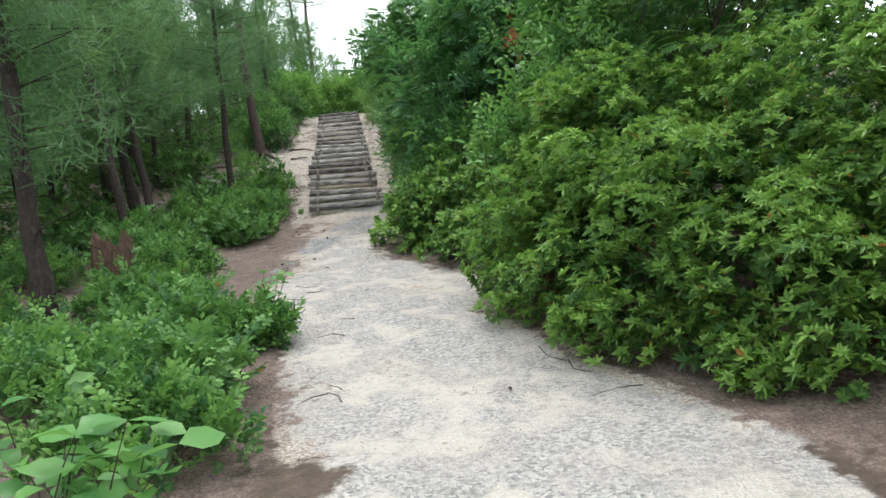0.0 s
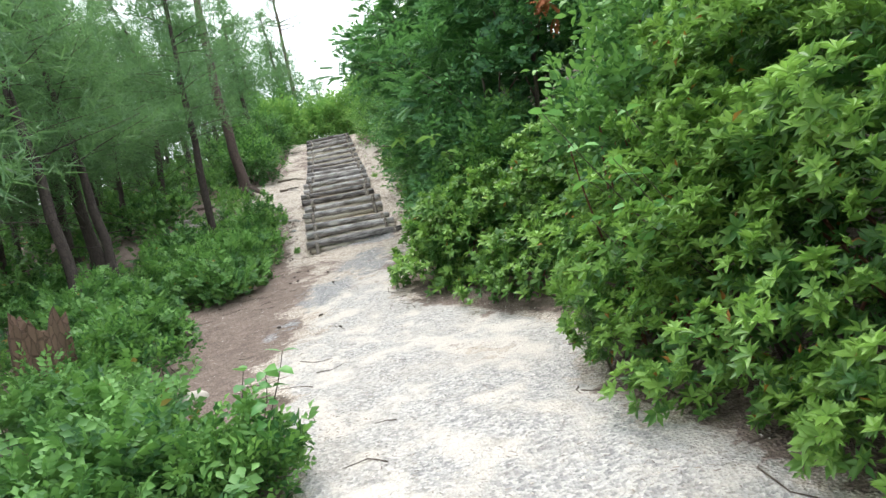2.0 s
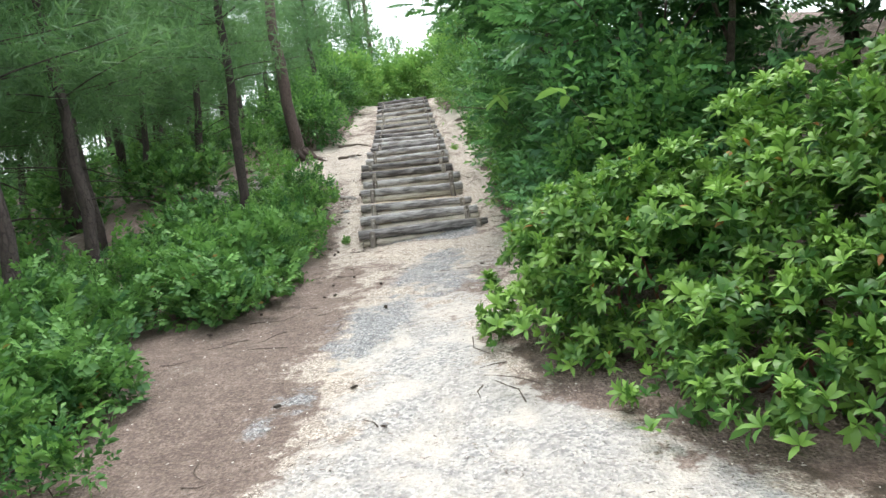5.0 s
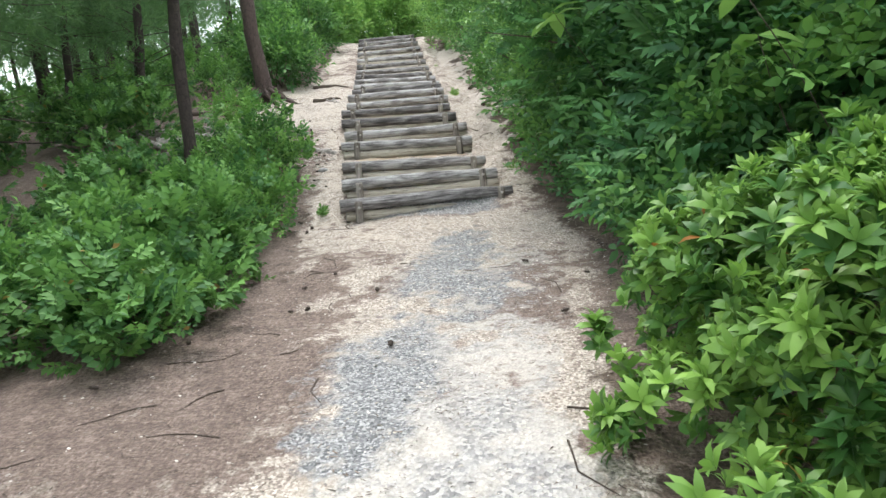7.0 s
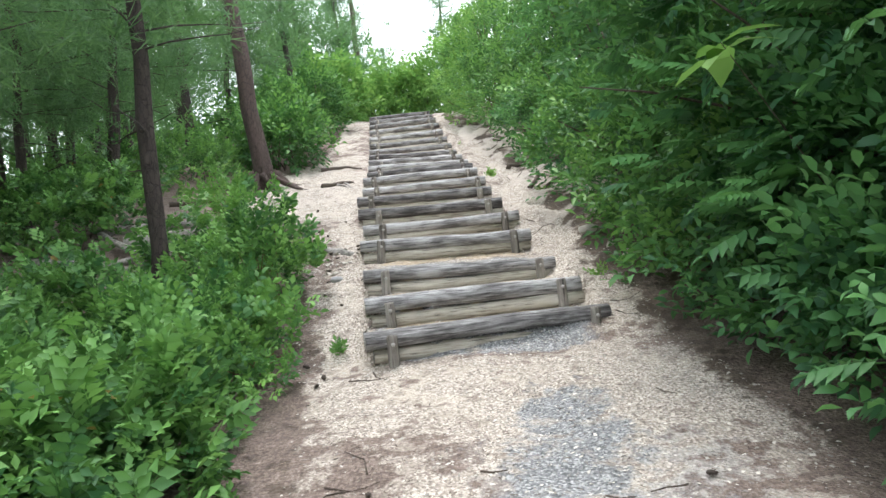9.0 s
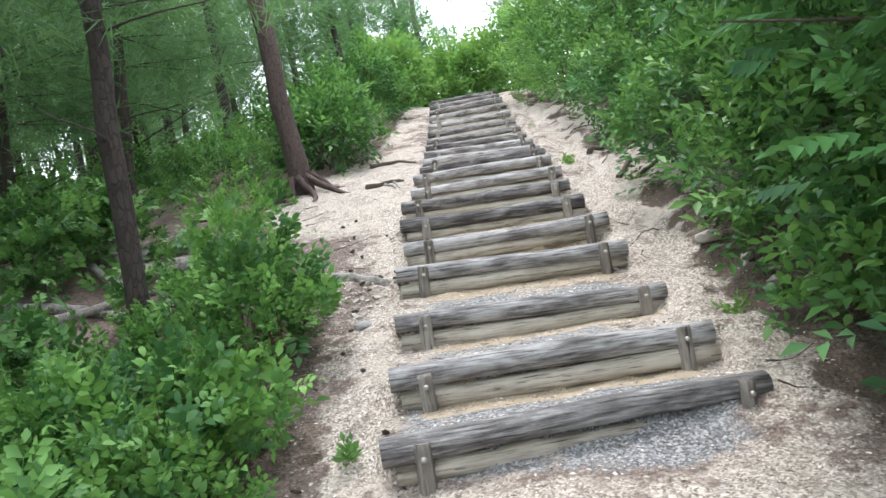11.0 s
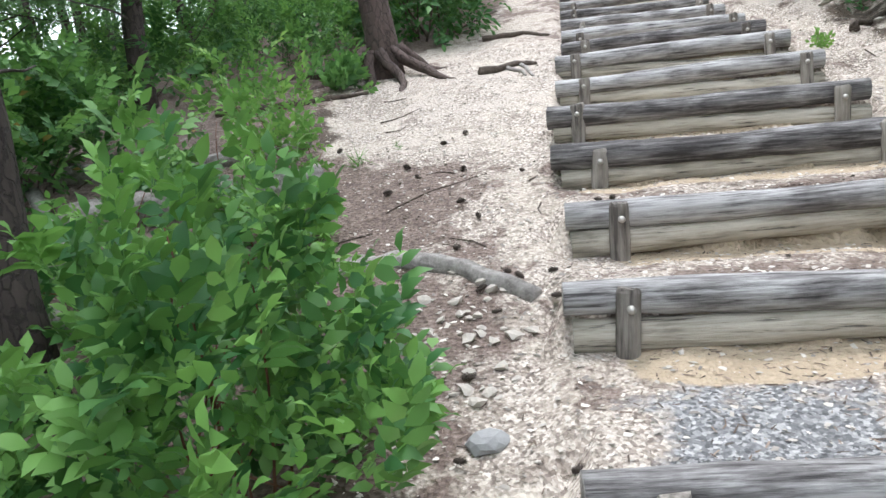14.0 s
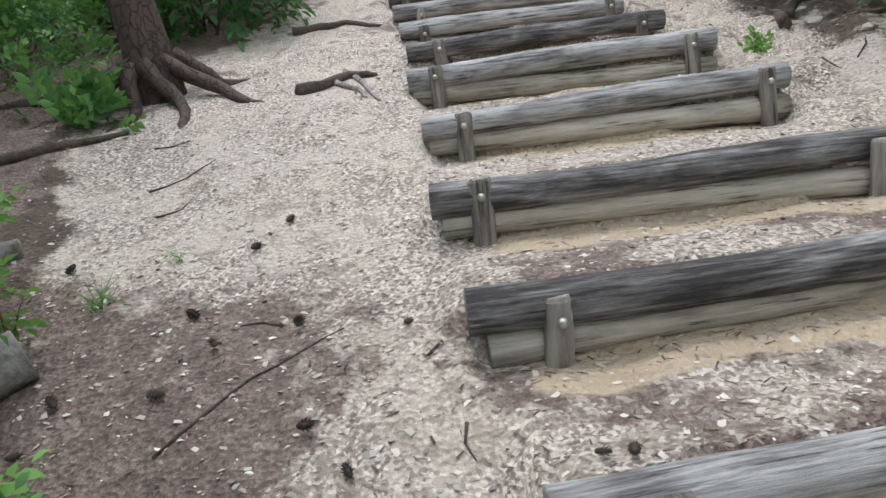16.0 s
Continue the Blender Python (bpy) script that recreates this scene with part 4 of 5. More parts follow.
FAR = [pine_mesh_pair(6.0, 5, .1, 1.7, .5, 1.5), pine_mesh_pair(6.8, 6, .12, 2.0, .5, 1.5)]
KINDS = [pine_mesh_pair(5.8, 1, .1, 1.5, 1.15), pine_mesh_pair(6.6, 2, .105, 1.6, 1.1), pine_mesh_pair(5.2, 3, .085, 1.4, 1.1), pine_mesh_pair(7.0, 4, .12, 1.8, 1.0), pine_mesh_pair(7.0, 8, .085, 2.3, 1.0)]
LEANERS = [(-5.1, 11.65, 4, (-3, -9)), (-5.3, 13.25, 4, (-8, -12)), (-4.75, 16.35, 4, (3, 2))]
spots = [(-4.3, 7.6, 3, .95), (-6.7, 10.3, 1, 1), (-6.65, 19.5, 2, 1), (-10.3, 20.6, 3, 1), (-9.7, 26.2, 1, 1), (-8.3, 19.6, 0, 1),
         (-6.1, 27.5, 2, .95), (-7.2, 23.5, 0, 1), (-7.6, 16.6, 3, 1), (-8.4, 13.4, 1, 1), (-6.4, 8.0, 2, 1), (-7.6, 21.6, 2, .8), (-7.1, 18.2, 2, .8), (-8.6, 16.0, 2, .9), (-8.9, 22.4, 0, .85), (-9.6, 18.3, 2, .9), (-7.3, 26, 2, .9), (-6.9, 32, 0, .95), (-6.3, 34.5, 1, 1.0), (-6.2, 38, 0, 1.1), (-2.3, 37, 1, .9), (-1.0, 33, 0, .9), (-5.05, 40.5, 1, .78)]
r = np.random.default_rng(41)
while len(spots) < 67:
    x, y = (r.uniform(-10.5, -6.3), r.uniform(7, 26)) if len(spots) < 33 else (r.uniform(-19, -6.5), r.uniform(4, 44))
    if min(math.hypot(x - s[0], y - s[1]) for s in spots + LEANERS) > 1.6:
        spots.append((x, y, int(r.integers(4)), r.uniform(.85, 1.1)))
# unseen pines round the start, added to close the place and for bounce light
spots += [(-6, 2.5, 1, 1), (-8.5, 0.5, 0, 1), (-5.5, -2, 1, .9), (-10, -4, 0, 1), (-7, -7, 1, 1), (-11.5, 4, 0, 1), (-4.5, -6.5, 0, 1)]
# two unseen rows behind the camera, added to block low sky light
spots += [(-12.5 + 2.1 * i, -7.5 - 2.2 * (i % 2), i, 1.05 + 0.1 * (i % 3)) for i in range(14)]
for x, y, kind, way in LEANERS:
    pine(*KINDS[kind], x, y, 97.0 * x, 1.0, way)
for x, y, kind, s in spots:
    pine(*(FAR[kind % 2] if y > 27 or y < 3 or x < -10.5 else KINDS[kind]), x, y, float(r.uniform(0, 360)), s)


def far_wood():
    """The wood's far side: thin trunks and coarse needle crowns that run together."""
    rr = np.random.default_rng(77)
    vs, fs, ix, ages, kk = [], [], [], [], 0
    spots = [(rr.uniform(-44, -15), rr.uniform(0, 60)) for _ in range(110)] + [(rr.uniform(-22, 16), rr.uniform(46, 70)) for _ in range(50)]
    for x, y in spots:
        g = float(height(x, y)) - .2
        tall = rr.uniform(5.5, 8.0)
        v, f, c = tube([(x, y, g), (x + rr.normal() * .2, y, g + tall * .5), (x + rr.normal() * .3, y, g + tall)], [.13, .09, .03], 5, 0, 1, False)
        f = np.concatenate([f[:, [0, 1, 2]], f[:, [0, 2, 3]]])
        vs.append(v), fs.append(f + kk), ix.append(np.ones(len(f))), ages.append(np.zeros(len(v)))
        kk += len(v)
        n = 76
        c = np.array([x, y, g]) + np.stack([rr.normal(size=n) * 1.05, rr.normal(size=n) * 1.05, rr.uniform(.03, 1.0, n) ** 1.15 * tall], -1)
        v, f = strew(TUFTS[0], turn_to(rr.normal(size=(n, 3)) + np.array([0, 0, .5]), np.tile([0.1, .9, .2], (n, 1)), rr.uniform(0, 6, n)), c, rr.uniform(.4, .75, n) * np.where(c[:, 2] < g + 2.2, 1.6, 1.0))
        vs.append(v), fs.append(f + kk), ix.append(np.zeros(len(f))), ages.append(np.full(len(v), rr.uniform(.1, .5)))
        kk += len(v)
    me = mesh_from("far_wood", np.concatenate(vs), np.concatenate(fs), [NEEDLE, BARK], np.concatenate(ages), index=np.concatenate(ix))
    tagged(new("far_wood", me), "distant pine wood closing off the slope", "pine wood", kind="stuff")


far_wood()


def forest_floor():
    """Ferny low plants under the pines."""
    rr = np.random.default_rng(78)
    n = 5600
    x, y = -5.0 - 17 * rr.uniform(0, 1, n) ** 1.2, rr.uniform(4, 40, n)
    keep = waves(x, y, 3.0, 31) > -0.45
    keep &= x < np.interp(y, *VEG_L) - 0.5
    x, y = x[keep], y[keep]
    x2, y2 = rr.uniform(-14, 14, 2600), rr.uniform(-9, 24, 2600)
    wild = (x2 > np.interp(y2, *VEG_R) + 2.2) | ((x2 < np.interp(y2, *VEG_L) - 0.8) & (y2 < 4.2))
    x, y = np.concatenate([x, x2[wild]]), np.concatenate([y, y2[wild]])
    n = len(x)
    p = np.stack([x, y, height(x, y) + rr.uniform(.02, .5, n)], -1)
    m = turn_to(rr.normal(size=(n, 3)) * .6 + np.array([0, 0, .5]), np.tile([0.1, .2, 1.0], (n, 1)), rr.uniform(-1, 1, n))
    v, f = strew(PIN_SMALL, m, p, rr.uniform(.2, .42, n) * np.where((x > -7.5) & (y > 8), .5, 1.0))
    tagged(new("forest_undergrowth", mesh_from("forest_undergrowth", v, f, FERN, np.repeat(rr.uniform(0, .7, n), len(PIN_SMALL[0])))), "ferny green undergrowth between the pines", "undergrowth", kind="stuff")


forest_floor()


def needle_crown(ob, ends, seed, size=(.16, .26)):
    rr = np.random.default_rng(seed)
    ends = np.array(ends)
    n = len(ends)
    v, f = strew(TUFTS[0], turn_to(rr.normal(size=(n, 3)) * .5 + np.array([0, 0, .7]), np.tile([0.1, .9, .2], (n, 1)), rr.uniform(0, 6, n)), ends, rr.uniform(*size, n))
    part(ob, "needles", mesh_from("needles", v, f, NEEDLE, np.full(len(v), .3)))


def old_pine(x0, y0, tall, radius, lean, roots_out, crown_from, seed, label):
    """A tall red pine: plated trunk, limbs high up, and roots that run out over the ground."""
    ob = tagged(new("red_pine"), label, "pine tree")
    g0 = float(height(x0, y0))
    ob.matrix_world = pose(x0, y0, g0)
    t = np.linspace(0, 1, 26)
    zz = -0.15 + tall * t
    line = np.stack([lean * (np.minimum(zz, 2.6) * 1.7 + 0.35 * np.maximum(zz - 2.6, 0)) + 0.02 * np.sin(zz * 4), 0.02 * zz, zz], -1)
    rad = radius * (1 - 0.6 * t) + radius * 0.45 * np.exp(-np.clip(zz, 0, 9) * 5)
    part(ob, "trunk", tube_mesh("trunk", [tube(line, rad, 16, 0.07, 5)], REDBARK))
    rr = np.random.default_rng(seed)
    for a, ln in roots_out:
        q = np.linspace(0, 1, 9)
        x, y = 0.1 * math.cos(a) + math.cos(a) * ln * q, 0.1 * math.sin(a) + math.sin(a) * ln * q
        x, y = x + 0.05 * np.sin(q * 5 + a), y + 0.05 * np.sin(q * 7 + a)
        g = height(x + x0, y + y0) - g0
        part(ob, "root", tube_mesh("root", [tube(np.stack([x, y, g + 0.2 * np.exp(-q * 5) + 0.025 - 0.05 * q], -1), np.linspace(.055, .014, 9), 7, 0.2, 8)], REDBARK))
    ends = []
    for i in range(16):
        z = rr.uniform(crown_from, tall)
        a = rr.uniform(0, 6.28)
        ln = rr.uniform(.9, 2.2)
        base = np.array([np.interp(z, zz, line[:, 0]), np.interp(z, zz, line[:, 1]), z])
        q = np.linspace(0, 1, 6)[:, None]
        w = np.array([math.cos(a), math.sin(a), .25])
        part(ob, "limb", tube_mesh("limb", [tube(base + w * ln * q, np.linspace(.035, .008, 6), 5, .1, i)], REDBARK))
        for _ in range(22):
            ends.append(base + w * ln * rr.uniform(.5, 1.15) + rr.normal(size=3) * np.array([.3, .3, .14]))
    needle_crown(ob, ends, seed)


old_pine(-4.98, 20.5, 11, 0.125, -0.055, ((-0.3, .75), (-1.0, .6), (-1.7, .5), (-2.5, .7), (3.3, 1.1), (2.3, .6), (0.6, .6)), 5.5, 3, "old leaning red pine with plated trunk and bare roots")
old_pine(-5.6, 36.0, 8.4, 0.13, -0.05, ((0.5, .4), (2.6, .4), (4.4, .4)), 6.0, 9, "tall thin red pine with a flat high crown")


# ---- the log stairway ----
def log_mesh(name, length, radius, seed, mat, sag=0.012):
    """A log along local x, centred."""
    r = np.random.default_rng(seed)
    n = 16
    t = np.linspace(-.5, .5, n)
    pts = np.stack([t * length, 0.012 * np.sin(t * 4 + seed), sag * np.cos(t * 3.1 + seed * .7)], -1)
    rad = radius * (1 + 0.05 * np.sin(t * 9 + seed) + 0.07 * (t * (1 if seed % 2 else -1)))
    v, f, c = tube(pts, rad, 14, 0.05, seed)
    return tube_mesh(name, [(v, f, c)], mat, LOGEND)


def stake_mesh(tall, seed):
    """A half-round stake that stands on local z = 0, flat back towards +y."""
    r = np.random.default_rng(seed)
    bm = bmesh.new()
    w = 0.037
    prof = [(w * math.cos(a), -w * 0.95 * math.sin(a)) for a in np.linspace(0, math.pi, 8)]
    rings = []
    for z, s in ((0, 1.0), (tall * .5, 1.0 + r.uniform(-.05, .05)), (tall - 0.012, .98), (tall, .86)):
        rings.append([bm.verts.new((x * s + r.normal() * .0015, y * s, z + (r.normal() * .003 if z == tall else 0))) for x, y in prof])
    for a, b in zip(rings, rings[1:]):
        for i in range(8):
            j = (i + 1) % 8
            bm.faces.new((a[i], a[j], b[j], b[i]))
    bm.faces.new(rings[-1])
    bm.faces.new(rings[0][::-1])
    bmesh.ops.recalc_face_normals(bm, faces=bm.faces)
    me = bpy.data.meshes.new("stake")
    bm.to_mesh(me)
    bm.free()
    me.materials.append(STAKEWOOD)
    return me


def bolt_mesh():
    v, f, c = tube([(0, 0, 0), (0, -0.012, 0), (0, -0.018, 0)], [0.013, 0.013, 0.007], 10)
    return tube_mesh("bolt", [(v, f, c)], BOLT)


BOLTS = bolt_mesh()
for i, (ax, ay, az, bx, by, bz) in enumerate(STEPS):
    r = np.random.default_rng(500 + i)
    a, b = Vector((ax, ay, az)), Vector((bx, by, bz))
    ln, mid = (b - a).length, (a + b) / 2
    yaw = math.degrees(math.atan2(by - ay, bx - ax))
    tip = -math.degrees(math.asin((bz - az) / ln))
    step = tagged(new("log_step"), "weathered grey double log step held by bolted stakes", "log step", "steps of the log stairway")
    step.matrix_world = pose(*mid, 0, tip, yaw)
    top = part(step, "upper_log", log_mesh("upper_log", ln, 0.057 + r.uniform(-.004, .004), i, LOGWOOD))
    if i != 9:
        low = part(step, "lower_log", log_mesh("lower_log", ln - 0.03, 0.052, i + 40, LOGLOW), "paler tan lower log")
        low.matrix_local = pose(0.02 + r.uniform(-.02, .02), 0.012, -0.104, 0, r.uniform(-.8, .8), 0)
    for s, inset in ((-1, 0.17 + r.uniform(-.03, .04)), (1, 0.13 + r.uniform(-.03, .03))):
        tall = 0.27 + r.uniform(-.02, .02)
        rise = r.uniform(.02, .055)
        st = part(step, "stake", stake_mesh(tall, 900 + i * 2 + s))
        st.matrix_local = pose(s * (ln / 2 - inset), -0.052, rise - tall, r.uniform(-3, 3), r.uniform(-3, 3), r.uniform(-6, 6))
        bo = part(st, "bolt", BOLTS)
        bo.matrix_local = pose(0, -0.043, tall - 0.055)


# ---- ground details ----
def blob_mesh(name, radii, seed, mat, rough=0.16):
    """A worn stone or lump."""
    bm = bmesh.new()
    bmesh.ops.create_icosphere(bm, subdivisions=2 if rough < .3 else 1, radius=1)
    o = Vector((seed * 3.1, seed * 1.7, 0))
    for v in bm.verts:
        n = noise.noise(v.co * 1.3 + o) * rough * 2 + noise.noise(v.co * 3 + o) * rough * .6
        v.co = Vector((v.co.x * radii[0], v.co.y * radii[1], v.co.z * radii[2])) * (1 + n)
    me = bpy.data.meshes.new(name)
    bm.to_mesh(me)
    bm.free()
    me.materials.append(mat)
    return me


def ground_at(x, y):
    return float(height(x, y))


ROOTS = []
# pale stones beside the lower steps
PALE = [blob_mesh("stone", (.05, .04, .026), i, STONE, .4) for i in range(4)]
r = np.random.default_rng(61)
for i in range(46):
    x, y = -3.36 + r.normal() * .17, 16.82 + r.normal() * .2
    s = r.uniform(.2, .75)
    st = tagged(new("stone", PALE[i % 4]), "pale cream quartz stone in the sandy soil", "stone", "pale stones beside the steps")
    st.matrix_world = pose(x, y, ground_at(x, y) + .004 * s, r.uniform(-20, 20), r.uniform(-20, 20), r.uniform(0, 360)) @ Matrix.Scale(s, 4)
for x, y, s, mt, lab in ((-3.18, 16.29, 1.0, GREYSTONE, "smooth grey stone on the sandy path edge"), (-2.5, 7.85, 1.9, STONE, "pale rounded stone among the undergrowth"), (-.95, 16.9, 1.6, STONE, "pale stone in the washed channel"), (-.75, 17.4, 1.5, STONE, "pale stone in the washed channel"), (-4.35, 29.3, 3.2, GREYSTONE, "grey boulder at the head of the stairs")):
    st = tagged(new("stone", blob_mesh("stone", (.06, .045, .03), int(s * 10), mt)), lab, "stone")
    st.matrix_world = pose(x, y, ground_at(x, y) + .012 * s, 0, 0, 30) @ Matrix.Scale(s, 4)


for i in range(34):
    y = r.uniform(15.8, 24)
    x = float(stair_axis(y)) + 1.25 + abs(r.normal()) * .3
    s = r.uniform(.3, 1.3)
    st = tagged(new("stone", PALE[i % 4]), "pale angular stone in the eroded bank", "stone", "stones of the eroded bank")
    st.matrix_world = pose(x, y, ground_at(x, y) + .004 * s, r.uniform(-20, 20), r.uniform(-20, 20), r.uniform(0, 360)) @ Matrix.Scale(s, 4)
for i in range(5):
    y = 17.5 + i * 1.5 + r.uniform(-.4, .4)
    x = float(stair_axis(y)) + 1.2 + r.uniform(0, .3)
    ROOTS.append([(x, y), (x + .25, y + r.uniform(-.2, .4)), (x + .6, y + r.uniform(0, .5))])


# pine cones
def cone_mesh():
    v, f = [], []
    k = 0
    for j in range(6):
        z = j / 5
        rad = 0.022 * math.sin(0.5 + 2.2 * z) + 0.004
        for i in range(8):
            a = 6.283 * (i + 0.5 * (j % 2)) / 8
            c, s = math.cos(a), math.sin(a)
            b = 0.05 * z
            v += [(c * .005 - s * .006, s * .005 + c * .006, b), (c * .005 + s * .006, s * .005 - c * .006, b), (c * rad, s * rad, b + .012)]
            f.append((k, k + 1, k + 2))
            k += 3
    tv, tf, tc = tube([(0, 0, 0), (0, 0, .025), (0, 0, .055)], [.008, .013, .004], 6)
    tf = np.concatenate([tf[:, [0, 1, 2]], tf[:, [0, 2, 3]], tc])
    return mesh_from("pine_cone", np.concatenate([v, tv]), np.concatenate([np.array(f), tf + k]), CONE)


CONES = cone_mesh()
spots = [(.33, 4.47), (-1.57, 9.34), (-1.79, 9.87), (-1.9, 11.6), (-1.0, 12.0), (-.75, 12.6), (-1.15, 13.0), (-2.1, 12.6), (-2.6, 12.3), (-3.3, 16.9), (-3.28, 16.55), (-3.25, 16.2), (-3.1, 17.1), (-3.55, 17.35), (-3.5, 17.6), (-4.25, 17.55), (-4.35, 17.75), (-4.3, 17.9), (-3.05, 16.85), (-3.0, 17.5), (-3.2, 15.9), (-3.05, 15.7)]
r = np.random.default_rng(62)
while len(spots) < 48:
    y = r.uniform(8.5, 14) if len(spots) < 28 else r.uniform(14, 19)
    spots.append((float(np.interp(y, *(GRAV_L if y < 14 else ([14, 20], [-3.0, -3.8]))) + r.normal() * .5 - .1), y))
for x, y in spots:
    c = tagged(new("pine_cone", CONES), "small dark brown open pine cone on the ground", "pine cone", "fallen pine cones")
    c.matrix_world = pose(x, y, ground_at(x, y) + .02, 90 + r.uniform(-25, 25), 0, r.uniform(0, 360)) @ Matrix.Scale(r.uniform(.55, .8), 4)


# fallen twigs, branches, roots and dead logs, lying on the ground
def lying(name, pts, r0, r1, mat, label, category, group="", sides=6, lift=0.6, wob=0.12, seed=0, n=9):
    pts = np.array(pts, float)
    t = np.linspace(0, len(pts) - 1, n)
    x, y = np.interp(t, np.arange(len(pts)), pts[:, 0]), np.interp(t, np.arange(len(pts)), pts[:, 1])
    rr = np.random.default_rng(seed)
    x, y = x + rr.normal(size=n) * r0 * .22, y + rr.normal(size=n) * r0 * .22
    rad = np.linspace(r0, r1, n)
    z = height(x, y) + rad * lift
    o = np.array([x[0], y[0], z[0]])
    ob = new(name, tube_mesh(name, [tube(np.stack([x, y, z], -1) - o, rad, sides, wob, seed)], mat))
    ob.location = o
    return tagged(ob, label, category, group)


lying("dead_log", [(-4.1, 17.2), (-3.9, 17.27), (-3.68, 17.27), (-3.42, 17.17), (-3.17, 17.02)], .046, .036, DEADWOOD, "grey weathered dead log half sunk in sand", "dead log", "", 10, .12, .3, 4, 11)
lying("dead_log", [(-6.2, 18.1), (-5.4, 18.35), (-4.85, 18.75)], .07, .04, DEADWOOD, "grey fallen branch lying on the bank", "dead log", "", 8, .5, .15, 5)
lying("dead_log", [(-5.6, 17.45), (-5.0, 17.78), (-4.45, 18.05)], .085, .08, DEADWOOD, "thick grey weathered log lying on the bank", "dead log", "", 12, .9, .1, 18, 14)
lying("dead_log", [(-5.9, 19.3), (-5.3, 19.6), (-4.9, 19.85)], .04, .015, TWIG, "dark fallen branch on the sandy bank", "dead log", "", 7, .6, .15, 6)
lying("dead_log", [(-6.4, 17.1), (-5.6, 17.0), (-4.9, 16.75)], .05, .03, DEADWOOD, "grey dead branch heaped by a pine", "dead log", "dead branches by the pine", 7, .8, .1, 7)
lying("dead_log", [(-6.0, 16.4), (-5.4, 16.9), (-5.0, 17.3)], .045, .03, DEADWOOD, "grey dead branch heaped by a pine", "dead log", "dead branches by the pine", 7, 2.2, .1, 8)
lying("dead_log", [(-5.9, 17.6), (-5.2, 17.1), (-4.6, 16.5)], .04, .02, DEADWOOD, "grey dead branch heaped by a pine", "dead log", "dead branches by the pine", 7, 3.0, .1, 9)
lying("exposed_root", [(-4.1, 20.3), (-3.85, 20.55), (-3.7, 20.5)], .04, .02, TWIG, "knotty exposed root in the sand", "root", "exposed roots", 8, .4, .25, 10)
lying("exposed_root", [(-3.9, 20.7), (-3.75, 20.35), (-3.62, 19.9)], .022, .008, DEADWOOD, "thin pale exposed root in the sand", "root", "exposed roots", 6, .5, .15, 11)
lying("exposed_root", [(-3.95, 20.5), (-3.75, 20.2), (-3.7, 20.05)], .02, .008, DEADWOOD, "thin pale exposed root in the sand", "root", "exposed roots", 6, .5, .2, 17)
lying("exposed_root", [(-4.5, 22.1), (-4.1, 22.2), (-3.8, 22.0)], .04, .015, TWIG, "knotty exposed root in the sand", "root", "exposed roots", 7, .5, .2, 12)
lying("exposed_root", [(-1.5, 20.3), (-1.2, 20.9), (-.9, 21.0)], .035, .012, TWIG, "knotty exposed root in the sand", "root", "exposed roots", 7, .5, .2, 13)
lying("exposed_root", [(-1.3, 19.1), (-1.0, 19.5), (-.8, 19.4)], .03, .012, TWIG, "knotty exposed root in the sand", "root", "exposed roots", 7, .5, .2, 14)
for i, pts in enumerate(ROOTS):
    lying("exposed_root", pts, .025, .01, TWIG, "knotty exposed root in the eroded bank", "root", "exposed roots", 7, .4, .25, 30 + i)
lying("twig", [(-3.98, 17.72), (-3.8, 17.95), (-3.58, 18.12)], .005, .002, TWIG, "long thin brown twig on the sand", "twig", "fallen twigs", 5, .8, .1, 15)
r = np.random.default_rng(63)
for i in range(70):
    y = r.uniform(4, 20)
    lo, hi = float(np.interp(y, *VEG_L)), float(np.interp(y, *VEG_R))
    side = r.uniform() < .6
    x = lo + abs(r.normal()) * .5 if side else hi - abs(r.normal()) * .35
    a, ln = r.uniform(0, 6.28), r.uniform(.1, .4)
    lying("twig", [(x, y), (x + math.cos(a) * ln * .5, y + math.sin(a) * ln * .5), (x + math.cos(a + .3) * ln, y + math.sin(a + .3) * ln)], .005, .002, TWIG, "thin brown twig lying on the trail", "twig", "fallen twigs", 5, .7, .1, 100 + i, 5)


# rotten stump among the undergrowth
def stump():
    bm = bmesh.new()
    rr = np.random.default_rng(9)
    rings = []
    for z, s in ((-.1, 1.25), (.05, 1.1), (.2, 1.0), (.4, .97), (.58, .95)):
        rings.append([bm.verts.new((.24 * s * math.cos(a) * (1 + .1 * math.sin(a * 5)), .24 * s * math.sin(a) * (1 + .1 * math.sin(a * 5)), z + (abs(rr.normal()) * .1 if z == .58 else 0))) for a in np.linspace(0, 6.283, 24, endpoint=False)])
    inner = [bm.verts.new((v.co.x * .75, v.co.y * .75, v.co.z - .06)) for v in rings[-1]]
    floor_ring = [bm.verts.new((v.co.x * .6, v.co.y * .6, .3)) for v in rings[-1]]
    rings += [inner, floor_ring]
    for a, b in zip(rings, rings[1:]):
        for i in range(24):
            j = (i + 1) % 24
            bm.faces.new((a[i], a[j], b[j], b[i]))
    bm.faces.new(floor_ring)
    bmesh.ops.recalc_face_normals(bm, faces=bm.faces)
    me = bpy.data.meshes.new("tree_stump")
    bm.to_mesh(me)
    bm.free()
    me.materials.append(STUMPWOOD)
    ob = tagged(new("tree_stump", me), "jagged rotten reddish brown tree stump in the undergrowth", "tree stump")
    ob.location = (-4.05, 8.75, ground_at(-4.05, 8.75))


stump()


